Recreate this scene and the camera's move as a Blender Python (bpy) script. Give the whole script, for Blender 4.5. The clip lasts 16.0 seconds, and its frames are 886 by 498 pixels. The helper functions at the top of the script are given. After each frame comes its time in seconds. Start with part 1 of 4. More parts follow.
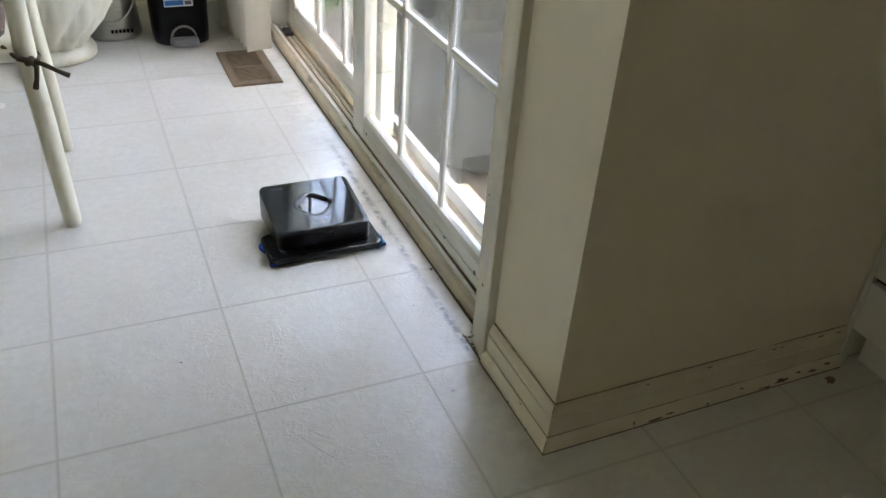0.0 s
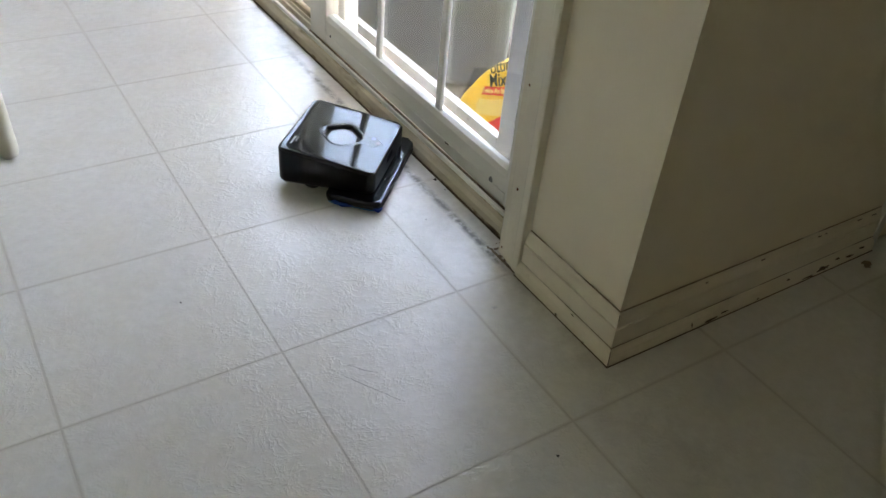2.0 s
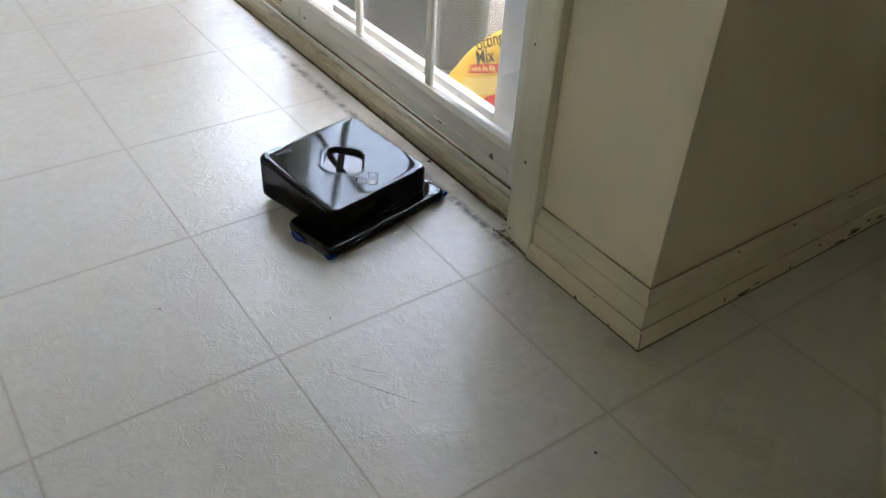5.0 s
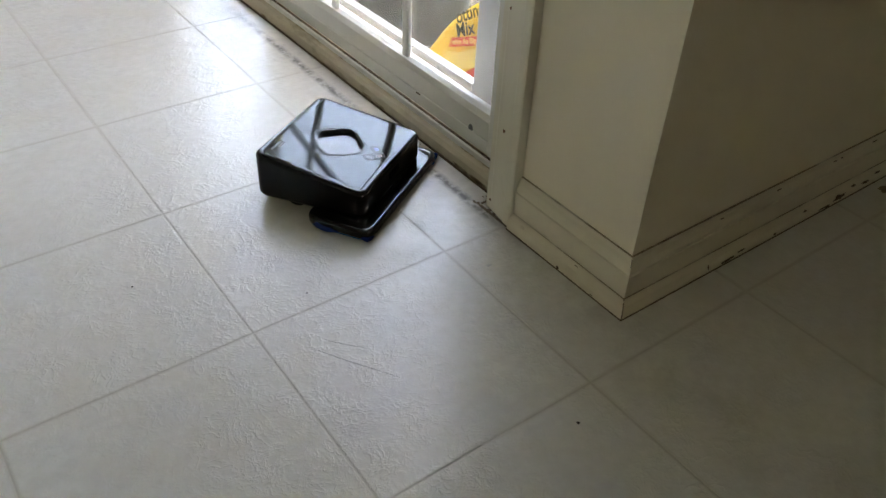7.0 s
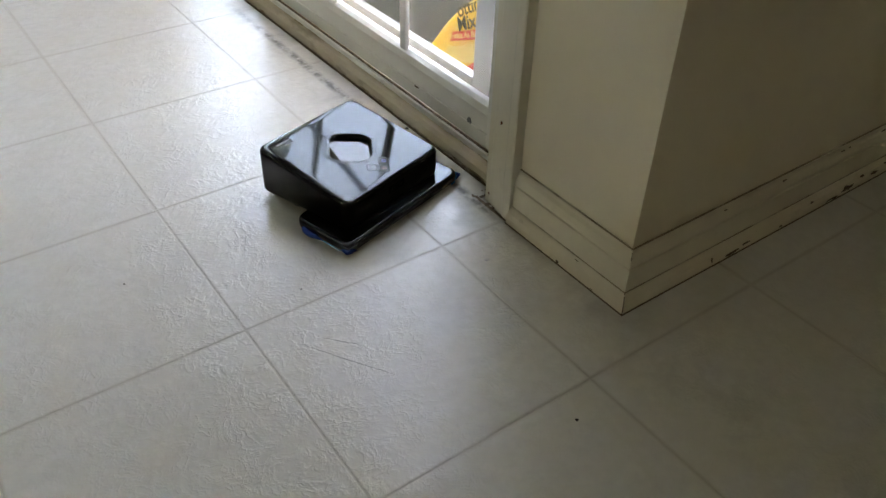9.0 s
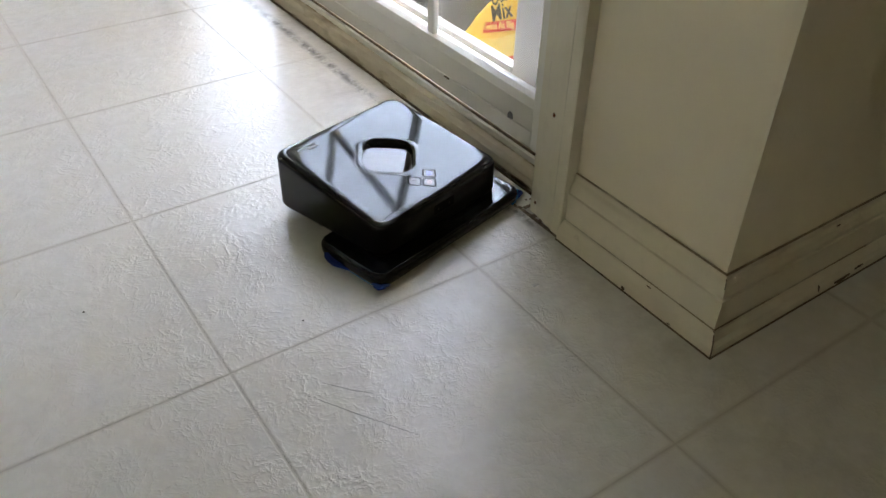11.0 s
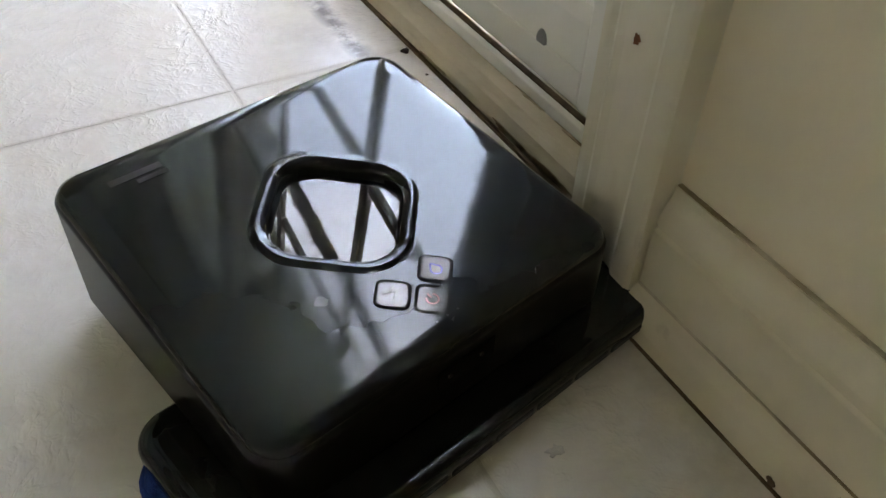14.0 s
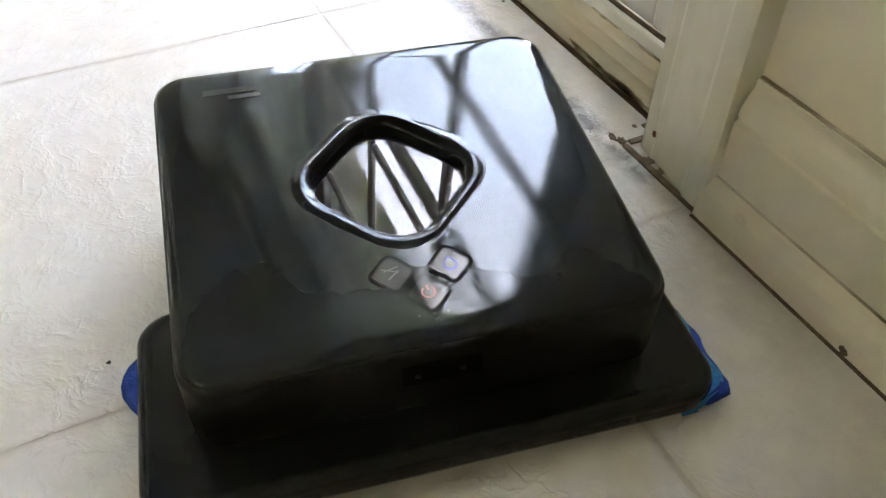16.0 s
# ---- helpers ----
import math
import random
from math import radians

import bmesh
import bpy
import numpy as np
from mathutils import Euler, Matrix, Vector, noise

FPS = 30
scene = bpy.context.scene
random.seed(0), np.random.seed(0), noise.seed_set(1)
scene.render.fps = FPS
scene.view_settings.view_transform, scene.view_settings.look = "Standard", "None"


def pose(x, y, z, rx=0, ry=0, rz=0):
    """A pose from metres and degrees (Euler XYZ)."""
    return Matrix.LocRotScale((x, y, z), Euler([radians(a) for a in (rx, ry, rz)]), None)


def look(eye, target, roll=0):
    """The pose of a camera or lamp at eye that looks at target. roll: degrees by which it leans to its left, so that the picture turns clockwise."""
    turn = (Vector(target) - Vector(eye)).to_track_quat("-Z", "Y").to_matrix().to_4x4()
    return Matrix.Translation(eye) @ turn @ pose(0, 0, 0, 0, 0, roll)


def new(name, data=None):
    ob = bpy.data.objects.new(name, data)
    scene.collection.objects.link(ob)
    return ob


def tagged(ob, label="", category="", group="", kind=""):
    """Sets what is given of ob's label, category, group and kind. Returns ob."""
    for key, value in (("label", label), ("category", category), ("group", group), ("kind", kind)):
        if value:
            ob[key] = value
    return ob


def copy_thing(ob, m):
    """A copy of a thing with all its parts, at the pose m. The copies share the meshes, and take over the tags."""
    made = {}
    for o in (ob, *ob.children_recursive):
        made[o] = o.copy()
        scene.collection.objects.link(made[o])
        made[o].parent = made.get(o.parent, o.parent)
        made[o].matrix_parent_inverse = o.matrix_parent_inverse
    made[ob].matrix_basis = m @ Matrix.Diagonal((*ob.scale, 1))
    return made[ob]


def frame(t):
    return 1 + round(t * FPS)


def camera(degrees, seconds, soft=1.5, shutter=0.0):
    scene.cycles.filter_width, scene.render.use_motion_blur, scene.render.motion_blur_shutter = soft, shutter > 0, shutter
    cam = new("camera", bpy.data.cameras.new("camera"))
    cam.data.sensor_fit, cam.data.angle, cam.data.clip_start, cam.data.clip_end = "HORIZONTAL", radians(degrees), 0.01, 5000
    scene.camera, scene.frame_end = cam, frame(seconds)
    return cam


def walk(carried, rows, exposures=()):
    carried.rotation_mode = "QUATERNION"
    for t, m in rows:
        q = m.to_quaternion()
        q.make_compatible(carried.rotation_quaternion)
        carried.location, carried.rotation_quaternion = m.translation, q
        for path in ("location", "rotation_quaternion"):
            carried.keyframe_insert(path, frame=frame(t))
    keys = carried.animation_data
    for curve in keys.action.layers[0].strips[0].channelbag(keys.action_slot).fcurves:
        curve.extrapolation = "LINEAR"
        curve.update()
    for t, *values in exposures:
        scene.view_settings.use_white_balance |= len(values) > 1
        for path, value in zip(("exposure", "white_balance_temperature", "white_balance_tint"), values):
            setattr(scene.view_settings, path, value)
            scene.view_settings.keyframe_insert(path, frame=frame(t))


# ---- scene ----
cam = camera(56.9, 16.0, soft=1.5)
PATH = [
    (0.0, (-0.462, -1.017, 1.001), (0.257, 0.495, -0.093), 4.2),
    (0.5, (-0.491, -0.906, 0.986), (0.284, 0.559, -0.132), 4.3),
    (1.0, (-0.544, -0.849, 0.930), (0.281, 0.521, -0.271), 4.5),
    (1.5, (-0.593, -0.841, 0.902), (0.287, 0.473, -0.323), 4.6),
    (2.0, (-0.609, -0.813, 0.874), (0.301, 0.478, -0.353), 5.8),
    (2.5, (-0.597, -0.774, 0.820), (0.353, 0.508, -0.386), 6.4),
    (3.0, (-0.595, -0.737, 0.798), (0.386, 0.541, -0.386), 6.5),
    (3.5, (-0.599, -0.722, 0.792), (0.307, 0.593, -0.413), 4.2),
    (4.0, (-0.591, -0.726, 0.781), (0.335, 0.577, -0.421), 3.5),
    (4.5, (-0.595, -0.725, 0.781), (0.355, 0.554, -0.428), 3.7),
    (7.0, (-0.574, -0.730, 0.751), (0.386, 0.498, -0.502), 3.1),
    (7.5, (-0.570, -0.729, 0.750), (0.366, 0.514, -0.507), 2.3),
    (8.0, (-0.563, -0.723, 0.748), (0.373, 0.514, -0.514), 2.3),
    (8.5, (-0.562, -0.735, 0.738), (0.376, 0.512, -0.513), 1.8),
    (9.0, (-0.549, -0.732, 0.732), (0.387, 0.512, -0.522), 2.0),
    (11.5, (-0.408, -0.544, 0.544), (0.497, 0.752, -0.681), 1.2),
    (12.0, (-0.356, -0.528, 0.504), (0.666, 0.664, -0.734), 2.2),
    (12.5, (-0.343, -0.503, 0.502), (0.681, 0.671, -0.752), 1.4),
    (13.0, (-0.280, -0.406, 0.457), (0.713, 0.761, -0.829), 3.0),
    (13.5, (-0.139, -0.244, 0.366), (0.752, 0.973, -0.946), 5.2),
    (14.0, (-0.125, -0.218, 0.331), (0.620, 1.037, -1.036), 2.4),
    (14.5, (-0.128, -0.224, 0.328), (0.580, 1.028, -1.062), 0.4),
    (15.0, (-0.145, -0.224, 0.320), (0.563, 1.032, -1.066), 1.0),
    (15.5, (-0.152, -0.218, 0.319), (0.526, 1.035, -1.085), 0.3),
    (16.0, (-0.180, -0.255, 0.315), (0.481, 1.012, -1.084), 1.3),
]
walk(cam, [(t, look(e, g, r)) for t, e, g, r in PATH],
     exposures=[(0.0, 5.70, 7500, 10), (1.0, 5.60, 7600, 10), (3.5, 5.55, 7850, 10), (9.0, 5.50, 8100, 10), (11.5, 5.77, 8250, 12), (12.5, 6.07, 8300, 12), (13.0, 5.67, 8100, 11), (13.5, 5.92, 8100, 11), (14.0, 5.92, 8100, 11), (14.5, 6.22, 8200, 11), (15.0, 6.37, 8200, 11), (16.0, 6.62, 8100, 11)])

# ---- daylight: overcast sky, very soft sun from behind the house ----
world = bpy.data.worlds.new("sky")
scene.world = world
world.use_nodes = True
wn, wl = world.node_tree.nodes, world.node_tree.links
sky = wn.new("ShaderNodeTexSky")
sky.sky_type = "NISHITA"
sky.sun_disc = False
sky.sun_elevation, sky.sun_rotation = radians(80), radians(230)
sky.dust_density = 4.0
hsv = wn.new("ShaderNodeHueSaturation")
hsv.inputs["Saturation"].default_value = 0.95
wl.new(sky.outputs[0], hsv.inputs["Color"])
wl.new(hsv.outputs[0], wn["Background"].inputs["Color"])
wn["Background"].inputs["Strength"].default_value = 0.15
sun = new("sun", bpy.data.lights.new("sun", "SUN"))
sun.data.energy, sun.data.angle, sun.data.color = 0.5, radians(20), (1.0, 0.96, 0.9)
sun.matrix_world = look((-1.0, -0.8, 6), (0, 0, 0))


# added area lamp: fill light for the room, set at an unseen west window
WIN = (-1.90, -0.60, 1.00, 2.10)  # unseen window added in the west wall: south, north, bottom, top
fill_light = new("fill_light", bpy.data.lights.new("fill_light", "AREA"))
fill_light.data.shape, fill_light.data.size, fill_light.data.size_y = "RECTANGLE", WIN[1] - WIN[0] - 0.06, WIN[3] - WIN[2] - 0.10
fill_light.data.energy, fill_light.data.color = 0.052, (1.0, 0.97, 0.90)
fill_light.matrix_world = look((-2.745, (WIN[0] + WIN[1]) / 2, (WIN[2] + WIN[3]) / 2), (0, (WIN[0] + WIN[1]) / 2, (WIN[2] + WIN[3]) / 2))


# ---- materials ----
def material(name, base, rough=0.5, metal=0.0, vary=0.0, scale=20.0, bump=0.0, bump_scale=200.0, dirt=None, dirt_scale=6.0,
             dirt_from=0.55, dirt_to=0.75, coat=0.0, detail=4.0, rough_vary=0.0, random_piece=0.0, stretch=(1, 1, 1)):
    m = bpy.data.materials.new(name)
    m.use_nodes = True
    n, l = m.node_tree.nodes, m.node_tree.links
    b = n["Principled BSDF"]
    b.inputs["Roughness"].default_value, b.inputs["Metallic"].default_value = rough, metal
    b.inputs["Coat Weight"].default_value = coat
    b.inputs["Coat Roughness"].default_value = 0.06
    pos = n.new("ShaderNodeNewGeometry").outputs["Position"] if random_piece < 0 else n.new("ShaderNodeTexCoord").outputs["Object"]
    mp = n.new("ShaderNodeMapping")
    mp.inputs["Scale"].default_value = stretch
    l.new(pos, mp.inputs["Vector"])
    pos = mp.outputs[0]

    def noisy(s, d=detail):
        t = n.new("ShaderNodeTexNoise")
        t.inputs["Scale"].default_value, t.inputs["Detail"].default_value = s, d
        l.new(pos, t.inputs["Vector"])
        return t.outputs["Fac"]

    def ramp(v, a, c):
        r = n.new("ShaderNodeMapRange")
        r.inputs["From Min"].default_value, r.inputs["From Max"].default_value = a, c
        l.new(v, r.inputs["Value"])
        return r.outputs[0]

    def mix(f, a, c):
        x = n.new("ShaderNodeMix")
        x.data_type = "RGBA"
        l.new(f, x.inputs["Factor"])
        for s, v in ((x.inputs["A"], a), (x.inputs["B"], c)):
            if isinstance(v, tuple):
                s.default_value = (*v[:3], 1)
            else:
                l.new(v, s)
        return x.outputs["Result"]
    col = None
    if vary:
        dark = tuple(c * (1 - vary) for c in base)
        light = tuple(min(1, c * (1 + vary * 0.5)) for c in base)
        col = mix(ramp(noisy(scale), 0.3, 0.7), dark, light)
        fine = tuple(c * (1 - vary * 0.6) for c in base)
        col = mix(ramp(noisy(scale * 7), 0.5, 0.8), col, fine)
    if dirt:
        col = mix(ramp(noisy(dirt_scale, 8.0), dirt_from, dirt_to), col or base, dirt)
    if col:
        l.new(col, b.inputs["Base Color"])
    else:
        b.inputs["Base Color"].default_value = (*base, 1)
    if rough_vary:
        r = n.new("ShaderNodeMapRange")
        r.inputs["From Min"].default_value, r.inputs["From Max"].default_value = 0.3, 0.7
        r.inputs["To Min"].default_value, r.inputs["To Max"].default_value = rough - rough_vary, rough + rough_vary
        l.new(noisy(scale * 2), r.inputs["Value"])
        l.new(r.outputs[0], b.inputs["Roughness"])
    if bump:
        bp = n.new("ShaderNodeBump")
        bp.inputs["Strength"].default_value, bp.inputs["Distance"].default_value = 1.0, bump
        l.new(noisy(bump_scale), bp.inputs["Height"])
        l.new(bp.outputs[0], b.inputs["Normal"])
    return m


def tile_material():
    """Pressed vinyl tile: pale cream grey, cloudy, with a fine wrinkled relief and a damp gloss."""
    m = material("vinyl_tile", (0.62, 0.60, 0.55), rough=0.30, random_piece=-1)
    n, l = m.node_tree.nodes, m.node_tree.links
    b = n["Principled BSDF"]
    geo = n.new("ShaderNodeNewGeometry").outputs["Position"]

    def tex(scale, detail, rough=0.55):
        t = n.new("ShaderNodeTexNoise")
        t.inputs["Scale"].default_value, t.inputs["Detail"].default_value, t.inputs["Roughness"].default_value = scale, detail, rough
        l.new(geo, t.inputs["Vector"])
        return t

    def span(v, a, c, lo=0.0, hi=1.0):
        r = n.new("ShaderNodeMapRange")
        for k, x in (("From Min", a), ("From Max", c), ("To Min", lo), ("To Max", hi)):
            r.inputs[k].default_value = x
        l.new(v, r.inputs["Value"])
        return r.outputs[0]

    def mix(f, a, c):
        x = n.new("ShaderNodeMix")
        x.data_type = "RGBA"
        l.new(f, x.inputs["Factor"])
        for s, v in ((x.inputs["A"], a), (x.inputs["B"], c)):
            if isinstance(v, tuple):
                s.default_value = (*v, 1)
            else:
                l.new(v, s)
        return x.outputs["Result"]
    cloud = mix(span(tex(55, 2).outputs["Fac"], 0.3, 0.7), (0.65, 0.627, 0.575), (0.71, 0.686, 0.633))
    cloud = mix(span(tex(9, 4, 0.6).outputs["Fac"], 0.42, 0.66, 0.0, 0.55), cloud, (0.655, 0.615, 0.535))
    grain = mix(span(tex(70, 6, 0.7).outputs["Fac"], 0.5, 0.72, 0.0, 0.6), cloud, (0.63, 0.605, 0.55))
    # grey worn line in the vinyl where it dips along the door sill
    sep = n.new("ShaderNodeSeparateXYZ")
    l.new(geo, sep.inputs[0])

    def calc(op, a, c):
        x = n.new("ShaderNodeMath")
        x.operation = op
        for s, v in zip(x.inputs, (a, c)):
            if isinstance(v, (int, float)):
                s.default_value = v
            else:
                l.new(v, s)
        return x.outputs[0]
    off = calc("ABSOLUTE", calc("SUBTRACT", sep.outputs["X"], 0.108), 0)
    near = span(off, 0.002, 0.012, 1.0, 0.0)
    south = calc("MULTIPLY", span(sep.outputs["Y"], -0.01, 0.04), span(sep.outputs["Y"], 0.75, 1.05, 1.0, 0.0))
    worn = calc("MULTIPLY", calc("MULTIPLY", near, south), span(tex(34, 6, 0.75).outputs["Fac"], 0.40, 0.56))
    grain = mix(calc("MULTIPLY", worn, 0.85), grain, (0.16, 0.155, 0.15))
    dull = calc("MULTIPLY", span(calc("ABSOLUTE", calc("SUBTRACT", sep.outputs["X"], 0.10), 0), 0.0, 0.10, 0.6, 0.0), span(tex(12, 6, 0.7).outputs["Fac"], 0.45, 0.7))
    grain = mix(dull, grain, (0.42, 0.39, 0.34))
    edge = calc("MINIMUM", calc("PINGPONG", sep.outputs["X"], 0.1525), calc("PINGPONG", sep.outputs["Y"], 0.1525))
    seam = span(calc("ADD", edge, calc("MULTIPLY", tex(60, 3).outputs["Fac"], 0.0012)), 0.0014, 0.0052, 0.7, 0.0)
    grain = mix(seam, grain, (0.54, 0.50, 0.435))
    l.new(grain, b.inputs["Base Color"])
    b.inputs["Specular IOR Level"].default_value = 0.5
    warp = tex(14, 3)
    add = n.new("ShaderNodeVectorMath")
    add.operation = "MULTIPLY_ADD"
    l.new(warp.outputs["Color"], add.inputs[0])
    add.inputs[1].default_value = (0.05, 0.05, 0.05)
    l.new(geo, add.inputs[2])
    wr = n.new("ShaderNodeTexNoise")
    wr.inputs["Scale"].default_value, wr.inputs["Detail"].default_value, wr.inputs["Roughness"].default_value = 62, 3.5, 0.6
    l.new(add.outputs[0], wr.inputs["Vector"])
    crease = calc("POWER", calc("SUBTRACT", 1.0, calc("ABSOLUTE", calc("SUBTRACT", calc("MULTIPLY", wr.outputs["Fac"], 2.0), 1.0), 0)), 5.0)
    mul = n.new("ShaderNodeMath")
    mul.operation = "MULTIPLY"
    l.new(crease, mul.inputs[0])
    l.new(span(tex(19, 4, 0.6).outputs["Fac"], 0.36, 0.66, 0.10, 1.0), mul.inputs[1])
    bp = n.new("ShaderNodeBump")
    bp.inputs["Strength"].default_value, bp.inputs["Distance"].default_value = 0.9, 0.00065
    l.new(mul.outputs[0], bp.inputs["Height"])
    l.new(bp.outputs[0], b.inputs["Normal"])
    l.new(span(tex(6, 2).outputs["Fac"], 0.25, 0.75, 0.17, 0.28), b.inputs["Roughness"])
    return m


def glass_material():
    m = bpy.data.materials.new("window_glass")
    m.use_nodes = True
    b = m.node_tree.nodes["Principled BSDF"]
    b.inputs["Transmission Weight"].default_value, b.inputs["Roughness"].default_value, b.inputs["IOR"].default_value = 1.0, 0.0, 1.45
    b.inputs["Base Color"].default_value = (0.98, 0.985, 0.985, 1)
    return m


WALL = material("wall_paint", (0.84, 0.76, 0.60), rough=0.55, vary=0.05, scale=3, bump=0.0006, bump_scale=160, dirt=(0.79, 0.70, 0.54), dirt_scale=3, dirt_from=0.6, dirt_to=0.9, random_piece=-1)
CEIL = material("ceiling_paint", (0.82, 0.81, 0.77), rough=0.9, vary=0.04, scale=5, bump=0.001, bump_scale=90)
TRIM = material("trim_paint", (0.76, 0.695, 0.555), rough=0.38, vary=0.08, scale=9, bump=0.0005, bump_scale=120, dirt=(0.30, 0.23, 0.13), dirt_scale=22, dirt_from=0.66, dirt_to=0.80, random_piece=-1)
CASING = material("casing_paint", (0.77, 0.72, 0.60), rough=0.4, vary=0.06, scale=12, bump=0.0004, bump_scale=150, dirt=(0.55, 0.48, 0.35), dirt_scale=15, dirt_from=0.70, dirt_to=0.9, random_piece=-1, stretch=(1, 1, 0.6))
VINYL = material("door_vinyl", (0.80, 0.78, 0.73), rough=0.33, vary=0.03, scale=8, bump=0.0002, bump_scale=90, dirt=(0.62, 0.57, 0.47), dirt_scale=11, dirt_from=0.64, dirt_to=0.85, random_piece=-1)
SILL = material("sill_worn", (0.60, 0.52, 0.385), rough=0.68, vary=0.18, scale=16, bump=0.001, bump_scale=120, dirt=(0.20, 0.145, 0.085), dirt_scale=24, dirt_from=0.56, dirt_to=0.72, random_piece=-1, stretch=(1, 0.3, 1))
GRIME = material("grime", (0.15, 0.10, 0.055), rough=0.8, vary=0.5, scale=60, random_piece=-1)
GROUT = material("joint", (0.52, 0.48, 0.415), rough=0.38, vary=0.15, scale=25, random_piece=-1)
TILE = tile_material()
GLASS = glass_material()
GLOSS = material("gloss_black", (0.011, 0.0122, 0.0128), rough=0.085, vary=0.15, scale=12, coat=0.25)
for key, value in (("IOR", 1.36), ("Coat IOR", 1.4), ("Coat Roughness", 0.05)):
    GLOSS.node_tree.nodes["Principled BSDF"].inputs[key].default_value = value
GLOSS.node_tree.nodes["Principled BSDF"].inputs["Specular Tint"].default_value = (0.78, 0.92, 1.0, 1)
SATIN = material("satin_black", (0.006, 0.006, 0.007), rough=0.36, vary=0.3, scale=30, bump=0.00005, bump_scale=1500)
SATIN.node_tree.nodes["Principled BSDF"].inputs["IOR"].default_value = 1.28


def dusty(m, amount):
    """Fine pale dust and a few lint specks over a dark gloss."""
    n, l = m.node_tree.nodes, m.node_tree.links
    b = n["Principled BSDF"]
    pos = n.new("ShaderNodeTexCoord").outputs["Object"]
    wide, cells = n.new("ShaderNodeTexNoise"), n.new("ShaderNodeTexVoronoi")
    wide.inputs["Scale"].default_value, cells.inputs["Scale"].default_value = 8, 130
    lint, film, both = n.new("ShaderNodeMapRange"), n.new("ShaderNodeMapRange"), n.new("ShaderNodeMath")
    for t in (wide, cells):
        l.new(pos, t.inputs["Vector"])
    for r, v in ((lint, (0.05, 0.09, 1.0, 0.0)), (film, (0.25, 0.85, 0.0, amount))):
        for k, x in zip(("From Min", "From Max", "To Min", "To Max"), v):
            r.inputs[k].default_value = x
    l.new(cells.outputs["Distance"], lint.inputs["Value"])
    l.new(wide.outputs["Fac"], film.inputs["Value"])
    rare = n.new("ShaderNodeMath")
    rare.operation = "GREATER_THAN"
    rare.inputs[1].default_value = 0.90
    tone = n.new("ShaderNodeSeparateColor")
    l.new(cells.outputs["Color"], tone.inputs[0])
    l.new(tone.outputs[0], rare.inputs[0])
    few = n.new("ShaderNodeMath")
    few.operation = "MULTIPLY"
    l.new(lint.outputs[0], few.inputs[0])
    l.new(rare.outputs[0], few.inputs[1])
    both.operation = "MULTIPLY_ADD"
    l.new(few.outputs[0], both.inputs[0])
    both.inputs[1].default_value = 0.12
    l.new(film.outputs[0], both.inputs[2])
    old = b.inputs["Base Color"].links[0].from_socket
    x = n.new("ShaderNodeMix")
    x.data_type = "RGBA"
    l.new(both.outputs[0], x.inputs["Factor"])
    l.new(old, x.inputs["A"])
    x.inputs["B"].default_value = (0.30, 0.30, 0.29, 1)
    l.new(x.outputs["Result"], b.inputs["Base Color"])


dusty(SATIN, 0.012)
RUBBER = material("rubber_black", (0.012, 0.012, 0.013), rough=0.5, vary=0.4, scale=80, bump=0.0002, bump_scale=500)
CLOTH_DARK = material("cloth_dark_blue", (0.010, 0.055, 0.33), rough=0.9, vary=0.4, scale=200, bump=0.0008, bump_scale=900)
CLOTH_LIGHT = material("cloth_light_blue", (0.03, 0.26, 0.58), rough=0.95, vary=0.35, scale=300, bump=0.001, bump_scale=900)


# ---- mesh helpers ----
def obj(name, bm, mat, parent=None, smooth=False, label=""):
    me = bpy.data.meshes.new(name)
    bmesh.ops.recalc_face_normals(bm, faces=bm.faces)
    if smooth:
        for f in bm.faces:
            f.smooth = True
    bm.to_mesh(me)
    bm.free()
    mats = mat if isinstance(mat, (list, tuple)) else [mat]
    for m in mats:
        me.materials.append(m)
    ob = new(name, me)
    if parent:
        ob.parent = parent
    if label:
        tagged(ob, label)
    return ob


def part(name, bm, mat, parent, label="", smooth=False):
    return obj(name, bm, mat, parent, smooth, label)


def box(bm, x0, x1, y0, y1, z0, z1, bevel=0.0, seg=2):
    r = bmesh.ops.create_cube(bm, size=1.0)
    vs = r["verts"]
    for v in vs:
        v.co = ((x0 + x1) / 2 + v.co.x * (x1 - x0), (y0 + y1) / 2 + v.co.y * (y1 - y0), (z0 + z1) / 2 + v.co.z * (z1 - z0))
    if bevel:
        es = list({e for v in vs for e in v.link_edges})
        bmesh.ops.bevel(bm, geom=es, offset=bevel, segments=seg, profile=0.5, affect="EDGES")
    return bm


def boxed(x0, x1, y0, y1, z0, z1, bevel=0.0, seg=2):
    return box(bmesh.new(), x0, x1, y0, y1, z0, z1, bevel, seg)


def bridge(bm, a, b, closed=True):
    n = len(a)
    for i in range(n if closed else n - 1):
        j = (i + 1) % n
        bm.faces.new((a[i], a[j], b[j], b[i]))


def ring(bm, pts):
    return [bm.verts.new(p) for p in pts]


def rounded(w, d, r, n=8, cx=0.0, cy=0.0, turn=0.0):
    """Outline of a rounded rectangle, 4 * n points, counter-clockwise, starting at the +x side."""
    pts = []
    for k, (sx, sy) in enumerate(((1, 1), (-1, 1), (-1, -1), (1, -1))):
        for i in range(n):
            a = radians(90 * k) + radians(90) * i / (n - 1)
            pts.append((sx * (w / 2 - r) + r * math.cos(a), sy * (d / 2 - r) + r * math.sin(a)))
    c, s = math.cos(radians(turn)), math.sin(radians(turn))
    return [(cx + c * x - s * y, cy + s * x + c * y) for x, y in pts]


